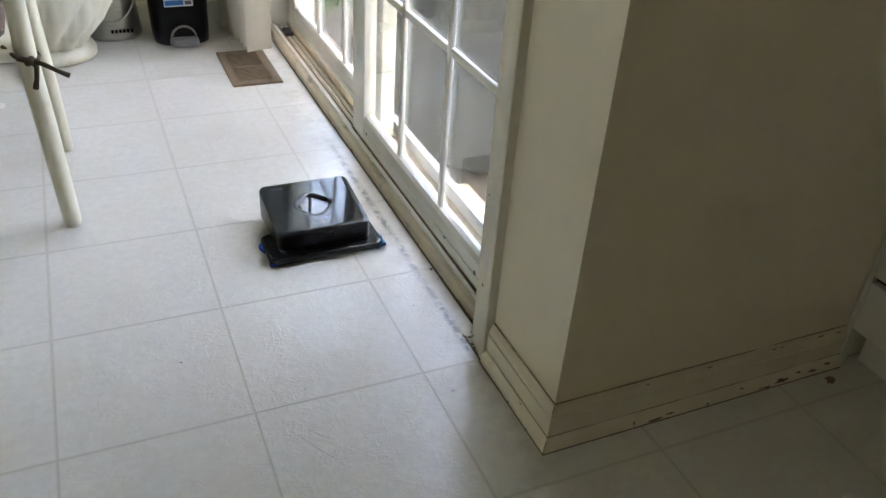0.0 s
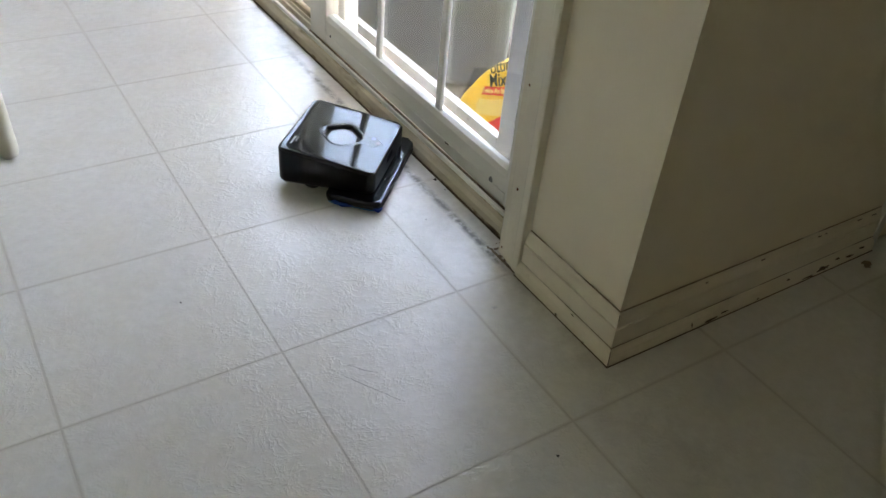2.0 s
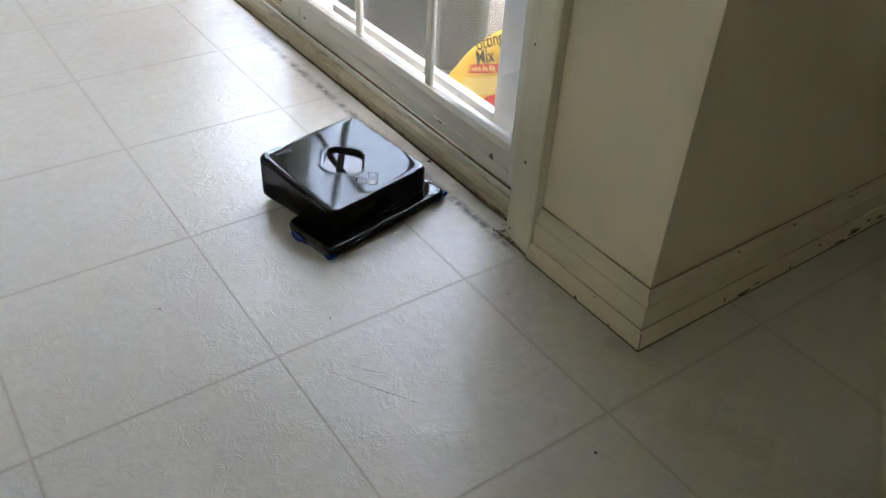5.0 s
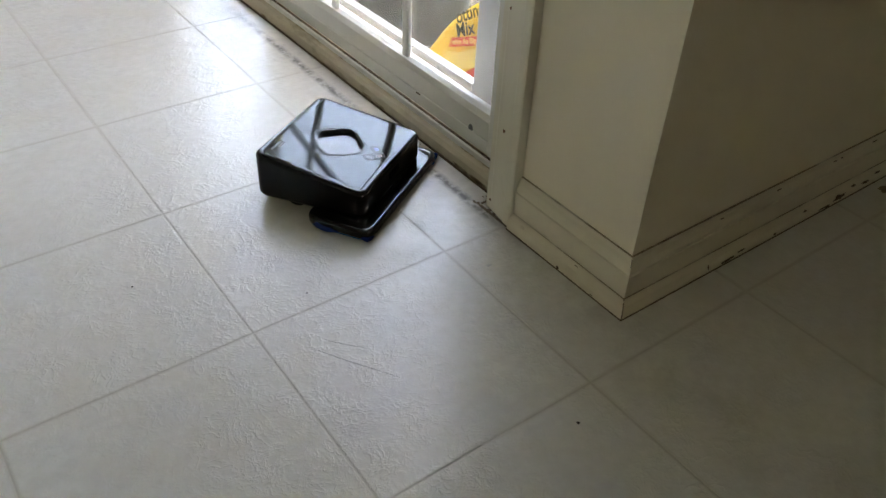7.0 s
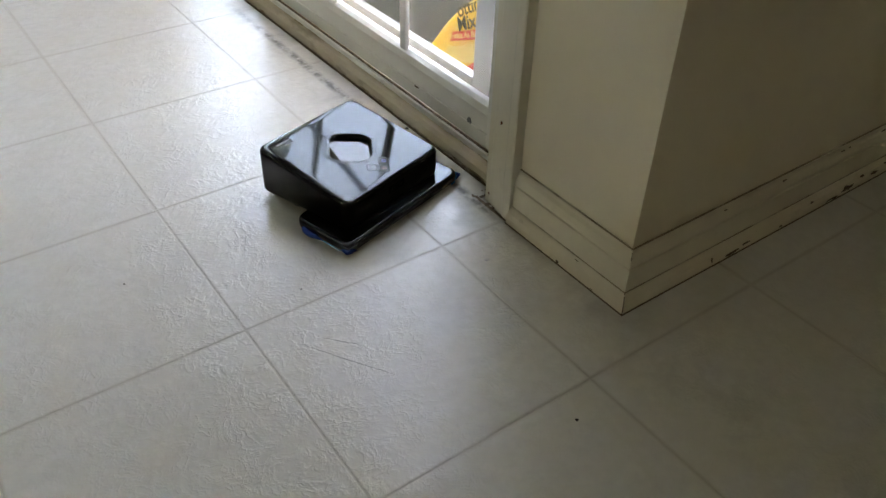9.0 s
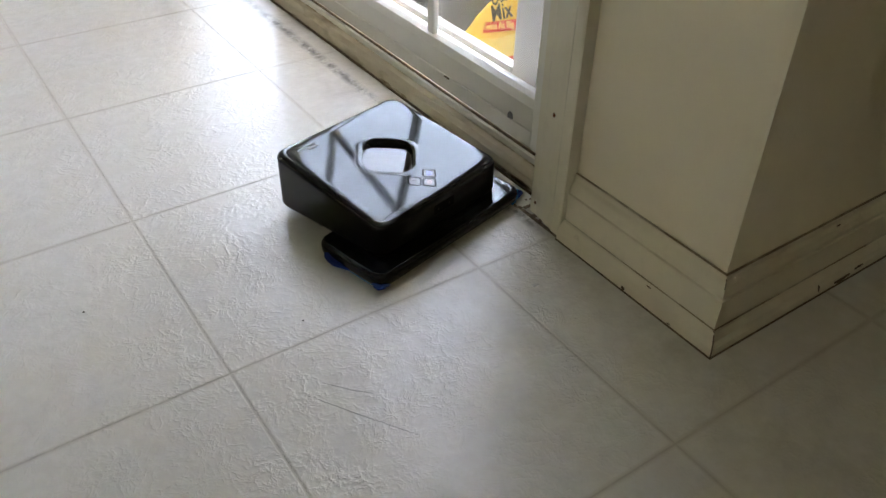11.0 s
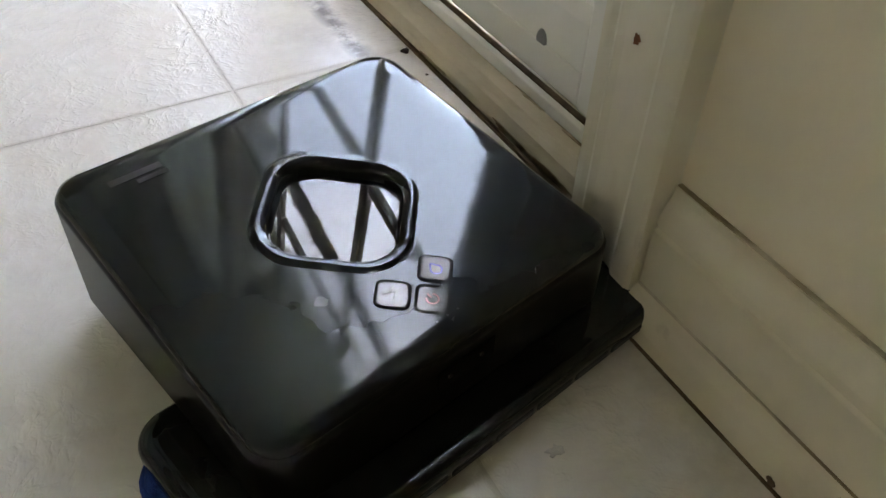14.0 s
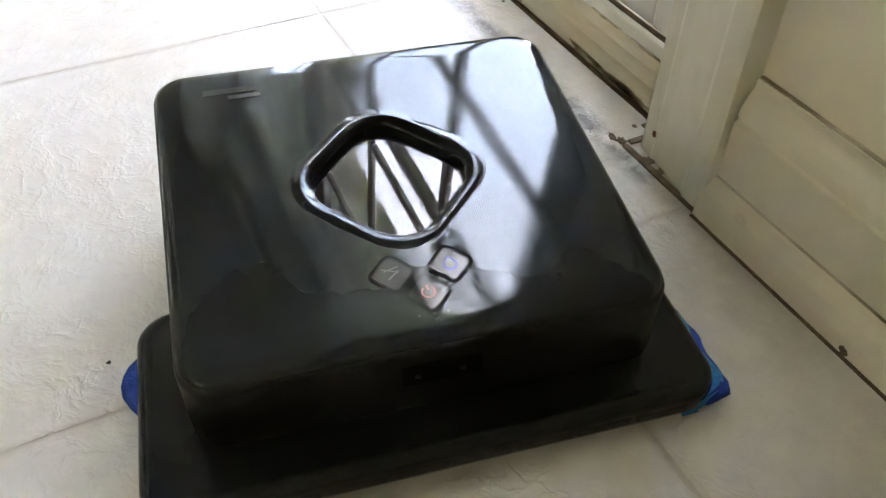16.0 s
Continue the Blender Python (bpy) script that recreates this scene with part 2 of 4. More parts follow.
def sweep(bm, profile, path):
    """Profile (list of offset, height) carried along plan points with offset directions: (x, y, ox, oy)."""
    rows = [ring(bm, [(x + ox * o, y + oy * o, z) for o, z in profile]) for x, y, ox, oy in path]
    for a, b in zip(rows, rows[1:]):
        bridge(bm, a, b)
    for r in (rows[0], rows[-1]):
        bm.faces.new(r)
    return bm


def lathe(bm, prof, cx=0.0, cy=0.0, n=32, wave=None):
    rows = []
    for r, z in prof:
        rows.append(ring(bm, [(cx + (r + (wave(a, z) if wave else 0)) * math.cos(a), cy + (r + (wave(a, z) if wave else 0)) * math.sin(a), z)
                              for a in (2 * math.pi * i / n for i in range(n))]))
    for a, b in zip(rows, rows[1:]):
        bridge(bm, a, b)
    bm.faces.new(rows[0])
    bm.faces.new(rows[-1])
    return bm


def tube(bm, pts, r, n=10):
    """A round bar through points; r may be a list."""
    rows = []
    for i, p in enumerate(pts):
        p = Vector(p)
        d = (Vector(pts[min(i + 1, len(pts) - 1)]) - Vector(pts[max(i - 1, 0)])).normalized()
        u = d.orthogonal().normalized() if i == 0 else (rows_u - d * rows_u.dot(d)).normalized()
        rows_u = u
        v = d.cross(u)
        rr = r[i] if isinstance(r, (list, tuple)) else r
        rows.append(ring(bm, [p + rr * (u * math.cos(2 * math.pi * k / n) + v * math.sin(2 * math.pi * k / n)) for k in range(n)]))
    for a, b in zip(rows, rows[1:]):
        bridge(bm, a, b)
    bm.faces.new(rows[0])
    bm.faces.new(rows[-1])
    return bm


def thing(name, m, label, category, group="", kind=""):
    e = new(name)
    e.empty_display_size = 0.05
    e.matrix_world = m
    return tagged(e, label, category, group, kind)

# ---- the room ----
T = 0.305
XW, YW = 0.133, -0.226          # faces of the corner's two walls
ROOM = (-2.75, 0.0, -2.45, 2.30)  # west, -, south, north
H = 2.44
Y_DOOR0, Y_DOOR1 = 0.062, 1.88

floor = tagged(obj("floor", box(boxed(-2.75, 0.148, -2.45, 2.30, -0.05, -0.0004), 0.148, 1.5, -2.45, YW, -0.05, -0.0004), GROUT), "pale cream grey vinyl tile floor, damp and scuffed", "floor", kind="structure")


def wall(name, x0, x1, y0, y1, z0, z1, label, mat=WALL):
    return tagged(obj(name, boxed(x0, x1, y0, y1, z0, z1), mat), label, "wall", kind="structure")


wall("wall_corner", XW, 0.30, YW, 0.058, -0.05, H, "beige painted wall end beside the sliding door")
wall("wall_south_return", 0.30, 1.50, YW, YW + 0.14, -0.05, H, "beige painted wall beside the white cabinet")
wall("wall_lintel", XW, 0.30, 0.058, 2.30, 2.08, H, "beige painted wall above the sliding door")
wall("wall_far_pier", XW, 0.30, 1.91, 2.30, -0.05, 2.08, "beige painted wall past the sliding door")
wall("wall_north", -2.75, 0.30, 2.30, 2.42, -0.05, H, "beige painted wall behind the bins")
wall("wall_west", -2.87, -2.75, -2.45, WIN[0], -0.05, H, "beige painted wall beside the added window")
wall("wall_west", -2.87, -2.75, WIN[1], 2.42, -0.05, H, "beige painted wall beside the added window")
wall("wall_west", -2.87, -2.75, WIN[0], WIN[1], -0.05, WIN[2], "beige painted wall under the added window")
wall("wall_west", -2.87, -2.75, WIN[0], WIN[1], WIN[3], H, "beige painted wall over the added window")
# unseen window, added as the place for the fill lamp
win = tagged(new("added_window_1"), "unseen white framed window, added for the fill light", "window", kind="structure")
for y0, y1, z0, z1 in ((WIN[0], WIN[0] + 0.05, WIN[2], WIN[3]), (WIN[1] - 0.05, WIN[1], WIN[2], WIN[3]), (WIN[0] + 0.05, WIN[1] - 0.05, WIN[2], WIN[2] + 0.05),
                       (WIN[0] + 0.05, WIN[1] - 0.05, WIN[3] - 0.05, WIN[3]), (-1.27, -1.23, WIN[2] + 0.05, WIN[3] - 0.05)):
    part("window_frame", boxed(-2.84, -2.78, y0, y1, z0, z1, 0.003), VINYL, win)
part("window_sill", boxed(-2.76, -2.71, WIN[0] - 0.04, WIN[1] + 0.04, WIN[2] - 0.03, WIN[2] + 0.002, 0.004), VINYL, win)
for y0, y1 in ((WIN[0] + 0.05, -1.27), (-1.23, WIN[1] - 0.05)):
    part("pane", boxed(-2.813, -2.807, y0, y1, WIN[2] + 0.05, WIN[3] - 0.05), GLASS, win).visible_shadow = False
wall("wall_south", -2.87, 1.62, -2.57, -2.45, -0.05, H, "beige painted wall")
wall("wall_east", 1.50, 1.62, -2.45, YW + 0.14, -0.05, H, "beige painted wall behind the cabinets")
bm = boxed(-2.87, 0.33, -2.57, 2.42, H, H + 0.1)
box(bm, 0.33, 1.62, -2.57, YW + 0.14, H, H + 0.1)
tagged(obj("ceiling", bm, CEIL), "plain white ceiling", "ceiling", kind="structure")

# opaque shade keeps the sky out of the unseen, added window
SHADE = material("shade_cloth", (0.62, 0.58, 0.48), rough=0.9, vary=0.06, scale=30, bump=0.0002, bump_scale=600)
shade = thing("added_shade", pose(-2.765, (WIN[0] + WIN[1]) / 2, 0), "unseen cream roller shade closing off the added window", "window shade")
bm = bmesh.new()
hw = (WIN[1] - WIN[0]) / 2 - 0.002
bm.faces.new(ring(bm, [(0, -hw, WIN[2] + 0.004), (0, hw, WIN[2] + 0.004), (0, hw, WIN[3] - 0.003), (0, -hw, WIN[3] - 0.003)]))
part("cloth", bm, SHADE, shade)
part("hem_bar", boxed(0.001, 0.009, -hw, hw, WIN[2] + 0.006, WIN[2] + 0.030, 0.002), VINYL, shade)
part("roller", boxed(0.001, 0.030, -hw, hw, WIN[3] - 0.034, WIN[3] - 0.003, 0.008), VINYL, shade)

# baseboard with quarter-round shoe
BASE = [(-0.004, 0.0), (0.022, 0.0), (0.0215, 0.010), (0.019, 0.018), (0.014, 0.0245), (0.0112, 0.026), (0.0112, 0.062),
        (0.0088, 0.0632), (0.0088, 0.0652), (0.0102, 0.0662), (0.0098, 0.070), (0.0072, 0.077), (0.0045, 0.0815), (0.0040, 0.0830), (0.0040, 0.0875), (-0.004, 0.088)]
bb = sweep(bmesh.new(), BASE, [(XW, -0.007, -1, 0), (XW, YW, -1, -1), (0.763, YW, 0, -1)])
tagged(obj("baseboard", bb, TRIM), "cream painted baseboard with chipped shoe moulding", "baseboard", kind="structure")
bn = sweep(bmesh.new(), BASE, [(0.13, 2.30, 0, -1), (-2.75, 2.30, 0, -1)])
tagged(obj("baseboard", bn, TRIM), "cream painted baseboard behind the bins", "baseboard", kind="structure")

# casing: moulded trim up the side of the door
def casing(y_out, y_in, name):
    s = 1 if y_in > y_out else -1
    w = abs(y_in - y_out)
    prof = [(0.0, -0.004), (0.0, 0.0165), (0.003, 0.018), (0.014, 0.018), (0.018, 0.0155), (0.022, 0.0150), (0.030, 0.0135), (0.046, 0.011),
            (0.052, 0.011), (0.055, 0.0095), (0.060, 0.0095), (w - 0.003, 0.009), (w, 0.006), (w, -0.004)]
    bm = bmesh.new()
    lo, hi = (ring(bm, [(XW - o, y_out + s * d, z) for d, o in prof]) for z in (0.0, 2.10))
    bridge(bm, lo, hi)
    bm.faces.new(lo)
    bm.faces.new(hi)
    return tagged(obj(name, bm, CASING), "cream painted moulded door casing, worn at the foot", "trim", kind="structure")


casing(-0.006, 0.062, "trim_door_near")
casing(1.95, 1.88, "trim_door_far")

# sliding door: sill, frame, two panels with grilles
door = tagged(new("door_1"), "white sliding patio door with grilles, dirty sill", "door", kind="structure")
sill_prof = [(0.148, -0.0005), (0.148, 0.010), (0.150, 0.018), (0.156, 0.025), (0.165, 0.027), (0.176, 0.027), (0.176, 0.012), (0.222, 0.012), (0.222, 0.030),
             (0.228, 0.030), (0.228, 0.012), (0.300, 0.010), (0.300, 0.022), (0.33, 0.020), (0.33, -0.05), (0.148, -0.05)]
bm = bmesh.new()
a, b = (ring(bm, [(x, y, z) for x, z in sill_prof]) for y in (Y_DOOR0, Y_DOOR1))
bridge(bm, a, b)
bm.faces.new(a)
bm.faces.new(b)
part("sill", bm, SILL, door, "worn brown door sill")
part("track", boxed(0.166, 0.172, Y_DOOR0, Y_DOOR1, 0.026, 0.036, 0.001), VINYL, door)
for x0, x1, z1 in ((0.180, 0.1835, 0.026), (0.196, 0.200, 0.028), (0.212, 0.2155, 0.026)):
    part("track_rib", boxed(x0, x1, 0.967, Y_DOOR1, 0.011, z1, 0.0008), CASING, door)
# dark brown strips along the channel floor between the ribs
for x0, x1 in ((0.1838, 0.1957), (0.2003, 0.2117)):
    part("track_strip", boxed(x0, x1, 0.967, Y_DOOR1, 0.0118, 0.0138), GRIME, door)
# short black weatherstrip piece at the track's far end
part("weatherstrip", boxed(0.184, 0.212, 1.735, 1.800, 0.028, 0.040, 0.003), RUBBER, door, "black rubber weatherstrip piece in the track")
part("weep_slot", boxed(0.1778, 0.1792, 0.3215, 0.3335, 0.0568, 0.0592), GRIME, door)
part("jamb", boxed(XW, 0.33, 0.058, 0.064, 0.0, 2.08), CASING, door)
part("jamb", boxed(XW, 0.33, 1.88, 1.91, 0.0, 2.08), VINYL, door)
part("head", boxed(XW, 0.33, 0.064, 1.88, 2.05, 2.08), VINYL, door)


def sash(x0, x1, y0, y1, g0, g1, cols, zg=0.106, z0=0.034):
    """One panel: stiles, rails, glass from g0 to g1, grille bars."""
    top = 2.045
    xm = (x0 + x1) / 2
    p = part("stile", boxed(x0, x1, y0, g0, z0, top, 0.003), VINYL, door)
    part("stile", boxed(x0, x1, g1, y1, z0, top, 0.003), VINYL, door)
    bm = boxed(x0 + 0.002, x1 - 0.002, g0, g1, z0, zg - 0.012, 0.002)
    box(bm, x0 + 0.0005, x0 + 0.004, g0, g1, z0 + 0.006, z0 + 0.026, 0.001)
    part("bottom_rail", bm, VINYL, door)
    part("top_rail", boxed(x0 + 0.002, x1 - 0.002, g0, g1, 1.96, top, 0.002), VINYL, door)
    # glazing bead, sloping to the glass
    bm = bmesh.new()
    pr = [(x0 + 0.002, zg - 0.012), (x0 + 0.006, zg - 0.003), (xm - 0.004, zg), (xm + 0.004, zg), (x1 - 0.006, zg - 0.003), (x1 - 0.002, zg - 0.012)]
    a, b = (ring(bm, [(x, y, z) for x, z in pr]) for y in (g0, g1))
    bridge(bm, a, b)
    bm.faces.new(a)
    bm.faces.new(b)
    part("glazing_bead", bm, VINYL, door)
    g = part("pane", boxed(xm - 0.003, xm + 0.003, g0 - 0.002, g1 + 0.002, zg - 0.002, 1.962), GLASS, door, "clear window glass")
    g.visible_shadow = False
    for i in range(1, cols):
        y = g0 + (g1 - g0) * i / cols
        part("grille_bar", boxed(xm - 0.014, xm - 0.004, y - 0.009, y + 0.009, zg, 1.96, 0.003), VINYL, door)
    for i in range(1, 6):
        z = zg + 0.349 * i
        for k in range(cols):
            ya, yb = (g0 + (g1 - g0) * (k + e) / cols for e in (0, 1))
            part("grille_bar", boxed(xm - 0.014, xm - 0.004, ya + (0.009 if k else 0), yb - (0.009 if k < cols - 1 else 0), z - 0.009, z + 0.009, 0.003), VINYL, door)


sash(0.178, 0.216, 0.066, 0.965, 0.132, 0.875, 3)
sash(0.232, 0.270, 0.880, 1.878, 0.965, 1.80, 3)

# ---- floor tiles ----
tile_shared = {}


def tile_mesh(w, d):
    key = (round(w, 4), round(d, 4))
    if key not in tile_shared:
        bm = bmesh.new()
        a = ring(bm, [(0, 0, -0.003), (w, 0, -0.003), (w, d, -0.003), (0, d, -0.003)])
        b = ring(bm, [(0, 0, -0.00018), (w, 0, -0.00018), (w, d, -0.00018), (0, d, -0.00018)])
        e = 0.0016
        c = ring(bm, [(e, e, 0), (w - e, e, 0), (w - e, d - e, 0), (e, d - e, 0)])
        bridge(bm, a, b)
        bridge(bm, b, c)
        bm.faces.new(c)
        me = bpy.data.meshes.new("tile")
        bm.to_mesh(me)
        bm.free()
        me.materials.append(TILE)
        tile_shared[key] = me
    return tile_shared[key]


def lay_tiles():
    j = 0.0009
    for i in range(-9, 6):
        for k in range(-9, 9):
            x0, x1, y0, y1 = i * T, (i + 1) * T, k * T, (k + 1) * T
            x0, y0, y1 = max(x0, -2.75), max(y0, -2.45), min(y1, 2.30)
            x1 = min(x1, 1.5)
            if y0 >= YW - 0.01:
                x1 = min(x1, 0.150)
            elif y1 > YW:
                if x0 > 0.14:
                    y1 = YW - 0.004
                elif x1 > 0.15:
                    t = new("tile", tile_mesh(x1 - XW - 2 * j, YW - 0.004 - y0 - 2 * j))
                    t.location = (XW + j - 0.0015, y0 + j, 0)
                    t.parent = floor
                    x1 = XW
            if x1 - x0 < 0.02 or y1 - y0 < 0.02:
                continue
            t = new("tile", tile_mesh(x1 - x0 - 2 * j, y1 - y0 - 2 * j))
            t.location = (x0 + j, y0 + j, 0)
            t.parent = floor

# ---- the mopping robot: local -y is its front ----
RW, RD, ZB, ZF = 0.205, 0.187, 0.0855, 0.0652


MIRROR = material("well_mirror", (0.004, 0.004, 0.005), rough=0.02, vary=0.3, scale=60, coat=0.1)
RIM_BLACK = material("rim_black", (0.002, 0.002, 0.002), rough=0.7, vary=0.2, scale=200)
RIM_BLACK.node_tree.nodes["Principled BSDF"].inputs["Specular IOR Level"].default_value = 0.1
BUTTON = material("button_grey", (0.02, 0.02, 0.023), rough=0.12, vary=0.08, scale=100, coat=0.12)


def robot():
    r = thing("mopping_robot", pose(0, 0, 0), "glossy black square floor mopping robot with blue cloth pad", "cleaning robot")
    slope = (ZB - ZF) / RD
    BACK = 0.0025
    zm = (ZB + ZF) / 2

    def top(x, y, dz=0.0):
        return (x, y, zm + slope * y - dz)
    N = 12
    bm = bmesh.new()
    rows = [ring(bm, [(x, y, 0.013) for x, y in rounded(RW - 0.020, RD - 0.020, 0.010, N, 0, BACK)]),
            ring(bm, [(x, y, 0.011 if y > 0 else 0.02) for x, y in rounded(RW - 0.008, RD - 0.008, 0.013, N, 0, BACK)]),
            ring(bm, [(x, y, 0.016 if y > 0 else 0.025) for x, y in rounded(RW - 0.001, RD - 0.001, 0.0155, N, 0, BACK)])]
    rows.append(ring(bm, [(x, y, 0.018 if y > 0 else 0.027) for x, y in rounded(RW, RD, 0.016, N, 0, BACK)]))
    for inset, dz in ((0.0, 0.0075), (0.0, 0.0055), (0.0006, 0.0042), (0.0022, 0.0030)):
        rows.append(ring(bm, [top(x, y, dz) for x, y in rounded(RW - 2 * inset, RD - 2 * inset, 0.016 - inset, N, 0, BACK)]))
    for a, b in zip(rows, rows[1:]):
        bridge(bm, a, b)
    bm.faces.new(rows[0])
    part("shell", bm, SATIN, r, "satin black plastic shell", smooth=True)
    # glossy lid with the diamond well
    bm = bmesh.new()
    hy = 0.0027
    rows = []
    for inset, dz in ((0.0012, 0.0036), (0.0014, 0.0022), (0.0035, 0.0009), (0.0075, 0.0002), (0.0115, 0.00004), (0.0125, 0.0), (0.0135, 0.0)):
        rows.append(ring(bm, [top(x, y, dz) for x, y in rounded(RW - 2 * inset, RD - 2 * inset, max(0.016 - inset * 0.6, 0.009), N, 0, BACK)]))

    rim = rows[-1]

    def diamond(side, rad, dz):
        # start the outline near the same angle as the lid's
        p = rounded(side, side, rad, N, 0, hy, 45)
        k = N // 2 * 1
        p = p[-(N // 2):] + p[:-(N // 2)] if k else p
        return ring(bm, [top(x, y, dz) for x, y in p])
    for side, rad, dz in ((0.0790, 0.0245, 0.0), (0.0768, 0.0238, -0.00006), (0.0745, 0.0231, -0.00026), (0.0726, 0.0225, -0.00052), (0.0708, 0.0220, -0.00064), (0.0690, 0.0214, -0.00052), (0.0666, 0.0207, -0.0001),
                          (0.0642, 0.0198, 0.0005), (0.0619, 0.0187, 0.0013), (0.0603, 0.0175, 0.0025), (0.0594, 0.0165, 0.0042), (0.0588, 0.0156, 0.0056), (0.0583, 0.0151, 0.0070)):
        rows.append(diamond(side, rad, dz))
    lip = rows[rows.index(rim) + 1]
    for a, b in zip(rows, rows[1:]):
        if a is not rim:
            bridge(bm, a, b)
    # the flat sheet between rim and well
    edges = [bm.edges.get((q[i], q[i - 1])) for q in (rim, lip) for i in range(len(q))]
    flat = bmesh.ops.triangle_fill(bm, use_beauty=True, edges=edges)["geom"]
    for f in bm.faces:
        f.smooth = True
    for f in flat:
        if isinstance(f, bmesh.types.BMFace):
            f.smooth = False
    part("lid", bm, GLOSS, r, "mirror-gloss black lid")
    bm = bmesh.new()
    bm.faces.new(ring(bm, [top(x, y, 0.0066) for x, y in rounded(0.0583, 0.0583, 0.0152, N, 0, hy, 45)]))
    part("well_window", bm, MIRROR, r, "shiny black window at the bottom of the well")
    # three buttons
    for bx, by, tint in ((-0.0120, -0.0545, "clean"), (0.0130, -0.0545, "drop"), (0.0005, -0.0670, "power")):
        bm = bmesh.new()
        o = ring(bm, [top(x, y, -0.0003) for x, y in rounded(0.0162, 0.0162, 0.0036, 5, bx, by, 45)])
        i = ring(bm, [top(x, y, -0.0003) for x, y in rounded(0.0130, 0.0130, 0.0022, 5, bx, by, 45)])
        bridge(bm, o, i)
        ob = part("button", bm, RIM_BLACK, r, "square button with dark rim")
        bm = bmesh.new()
        bm.faces.new(ring(bm, [top(x, y, -0.00045) for x, y in rounded(0.0130, 0.0130, 0.0022, 5, bx, by, 45)]))
        part("button_face", bm, BUTTON, ob)
    # pad plate
    bm = bmesh.new()
    rows = []
    yc, d = -0.0582, 0.1090
    for inset, z in ((0.004, 0.0035), (0.001, 0.0055), (0.0, 0.0085), (0.0, 0.0150), (0.0005, 0.0171), (0.0016, 0.0190), (0.0032, 0.0202), (0.0050, 0.0207), (0.0066, 0.0206), (0.0080, 0.0204), (0.0100, 0.0204)):
        rows.append(ring(bm, [(x, y, z) for x, y in rounded(0.253 - 2 * inset, d - 2 * inset, 0.017 - inset * 0.5, N, 0, yc)]))
    for a, b in zip(rows, rows[1:]):
        bridge(bm, a, b)
    bm.faces.new(rows[0])
    bm.faces.new(rows[-1])
    part("pad_plate", bm, GLOSS, r, "glossy black pad holder plate", smooth=True)
    return r


ROBOT = robot()


def motions():
    walk(ROBOT, [(t, pose(x, y, 0, 0, 0, a)) for t, x, y, a in ROBOT_ROWS])


ROBOT_ROWS = [
    (0.0, -0.0565, 0.5177, 0.38),
    (0.5, -0.0541, 0.4625, 2.74),
    (1.0, -0.0425, 0.4514, 18.36),
    (1.5, -0.0214, 0.4322, 39.35),
    (2.0, -0.0018, 0.4117, 45.00),
    (2.5, -0.0259, 0.4401, 37.32),
    (3.0, -0.0532, 0.4606, 10.71),
    (3.5, -0.0617, 0.4234, 1.08),
    (4.0, -0.0591, 0.3564, 6.18),
    (4.5, -0.0528, 0.2985, 9.72),
    (7.0, -0.0330, 0.2338, 31.04),
    (7.5, 0.0034, 0.2117, 50.07),
    (8.0, -0.0107, 0.2164, 46.55),
    (8.5, -0.0386, 0.2356, 26.71),
    (9.0, -0.0334, 0.1927, 15.75),
    (11.5, -0.0220, 0.1377, 13.30),
    (12.0, -0.0212, 0.0899, 19.18),
    (12.5, -0.0211, 0.0893, 18.39),
    (13.0, -0.0205, 0.0866, 18.70),
    (13.5, -0.0152, 0.0779, 14.63),
    (14.0, -0.0169, 0.0621, 12.71),
    (14.5, -0.0233, 0.1051, 14.67),
    (15.0, -0.0360, 0.1123, -1.76),
    (15.5, -0.0496, 0.0856, -16.21),
    (16.0, -0.0676, 0.0141, -11.18),
]

# ---- robot: cloth, marks, details ----
BAR_GREY = material("printed_grey", (0.015, 0.0155, 0.016), rough=0.3, vary=0.1, scale=200)
GREY_INK = material("grey_ink", (0.10, 0.10, 0.11), rough=0.4, vary=0.1, scale=200)
STEEL = material("brushed_steel", (0.42, 0.40, 0.37), rough=0.30, metal=1.0, vary=0.12, scale=30, bump=0.00006, bump_scale=400, stretch=(1, 1, 8))
CREAM = material("cream_paint", (0.66, 0.61, 0.48), rough=0.42, vary=0.06, scale=14, bump=0.0003, bump_scale=120, dirt=(0.45, 0.38, 0.26), dirt_scale=9, dirt_from=0.66, dirt_to=0.85)
CERAMIC = material("cream_ceramic", (0.72, 0.68, 0.57), rough=0.30, vary=0.08, scale=6, bump=0.0003, bump_scale=60, dirt=(0.52, 0.46, 0.35), dirt_scale=5, dirt_from=0.58, dirt_to=0.8)
BLACK_PLASTIC = material("black_plastic", (0.007, 0.007, 0.008), rough=0.42, vary=0.3, scale=25, bump=0.0001, bump_scale=600)
GREY_PLASTIC = material("grey_plastic", (0.19, 0.19, 0.195), rough=0.4, vary=0.1, scale=20, bump=0.0001, bump_scale=500)
BLACK_PLASTIC.node_tree.nodes["Principled BSDF"].inputs["Specular IOR Level"].default_value = 0.2
VANE = material("blind_vane", (0.50, 0.46, 0.38), rough=0.6, vary=0.05, scale=10, bump=0.0003, bump_scale=300)
BRONZE = material("brown_metal", (0.15, 0.105, 0.062), rough=0.45, vary=0.2, scale=30, bump=0.0002, bump_scale=300)
RECESS_DARK = material("recess_dark", (0.03, 0.025, 0.02), rough=0.8, vary=0.3, scale=40)
CORD = material("brown_cord", (0.09, 0.06, 0.035), rough=0.85, vary=0.4, scale=120, bump=0.0006, bump_scale=500)
CUSHION = material("brown_fabric", (0.11, 0.07, 0.045), rough=0.95, vary=0.3, scale=80, bump=0.001, bump_scale=500)
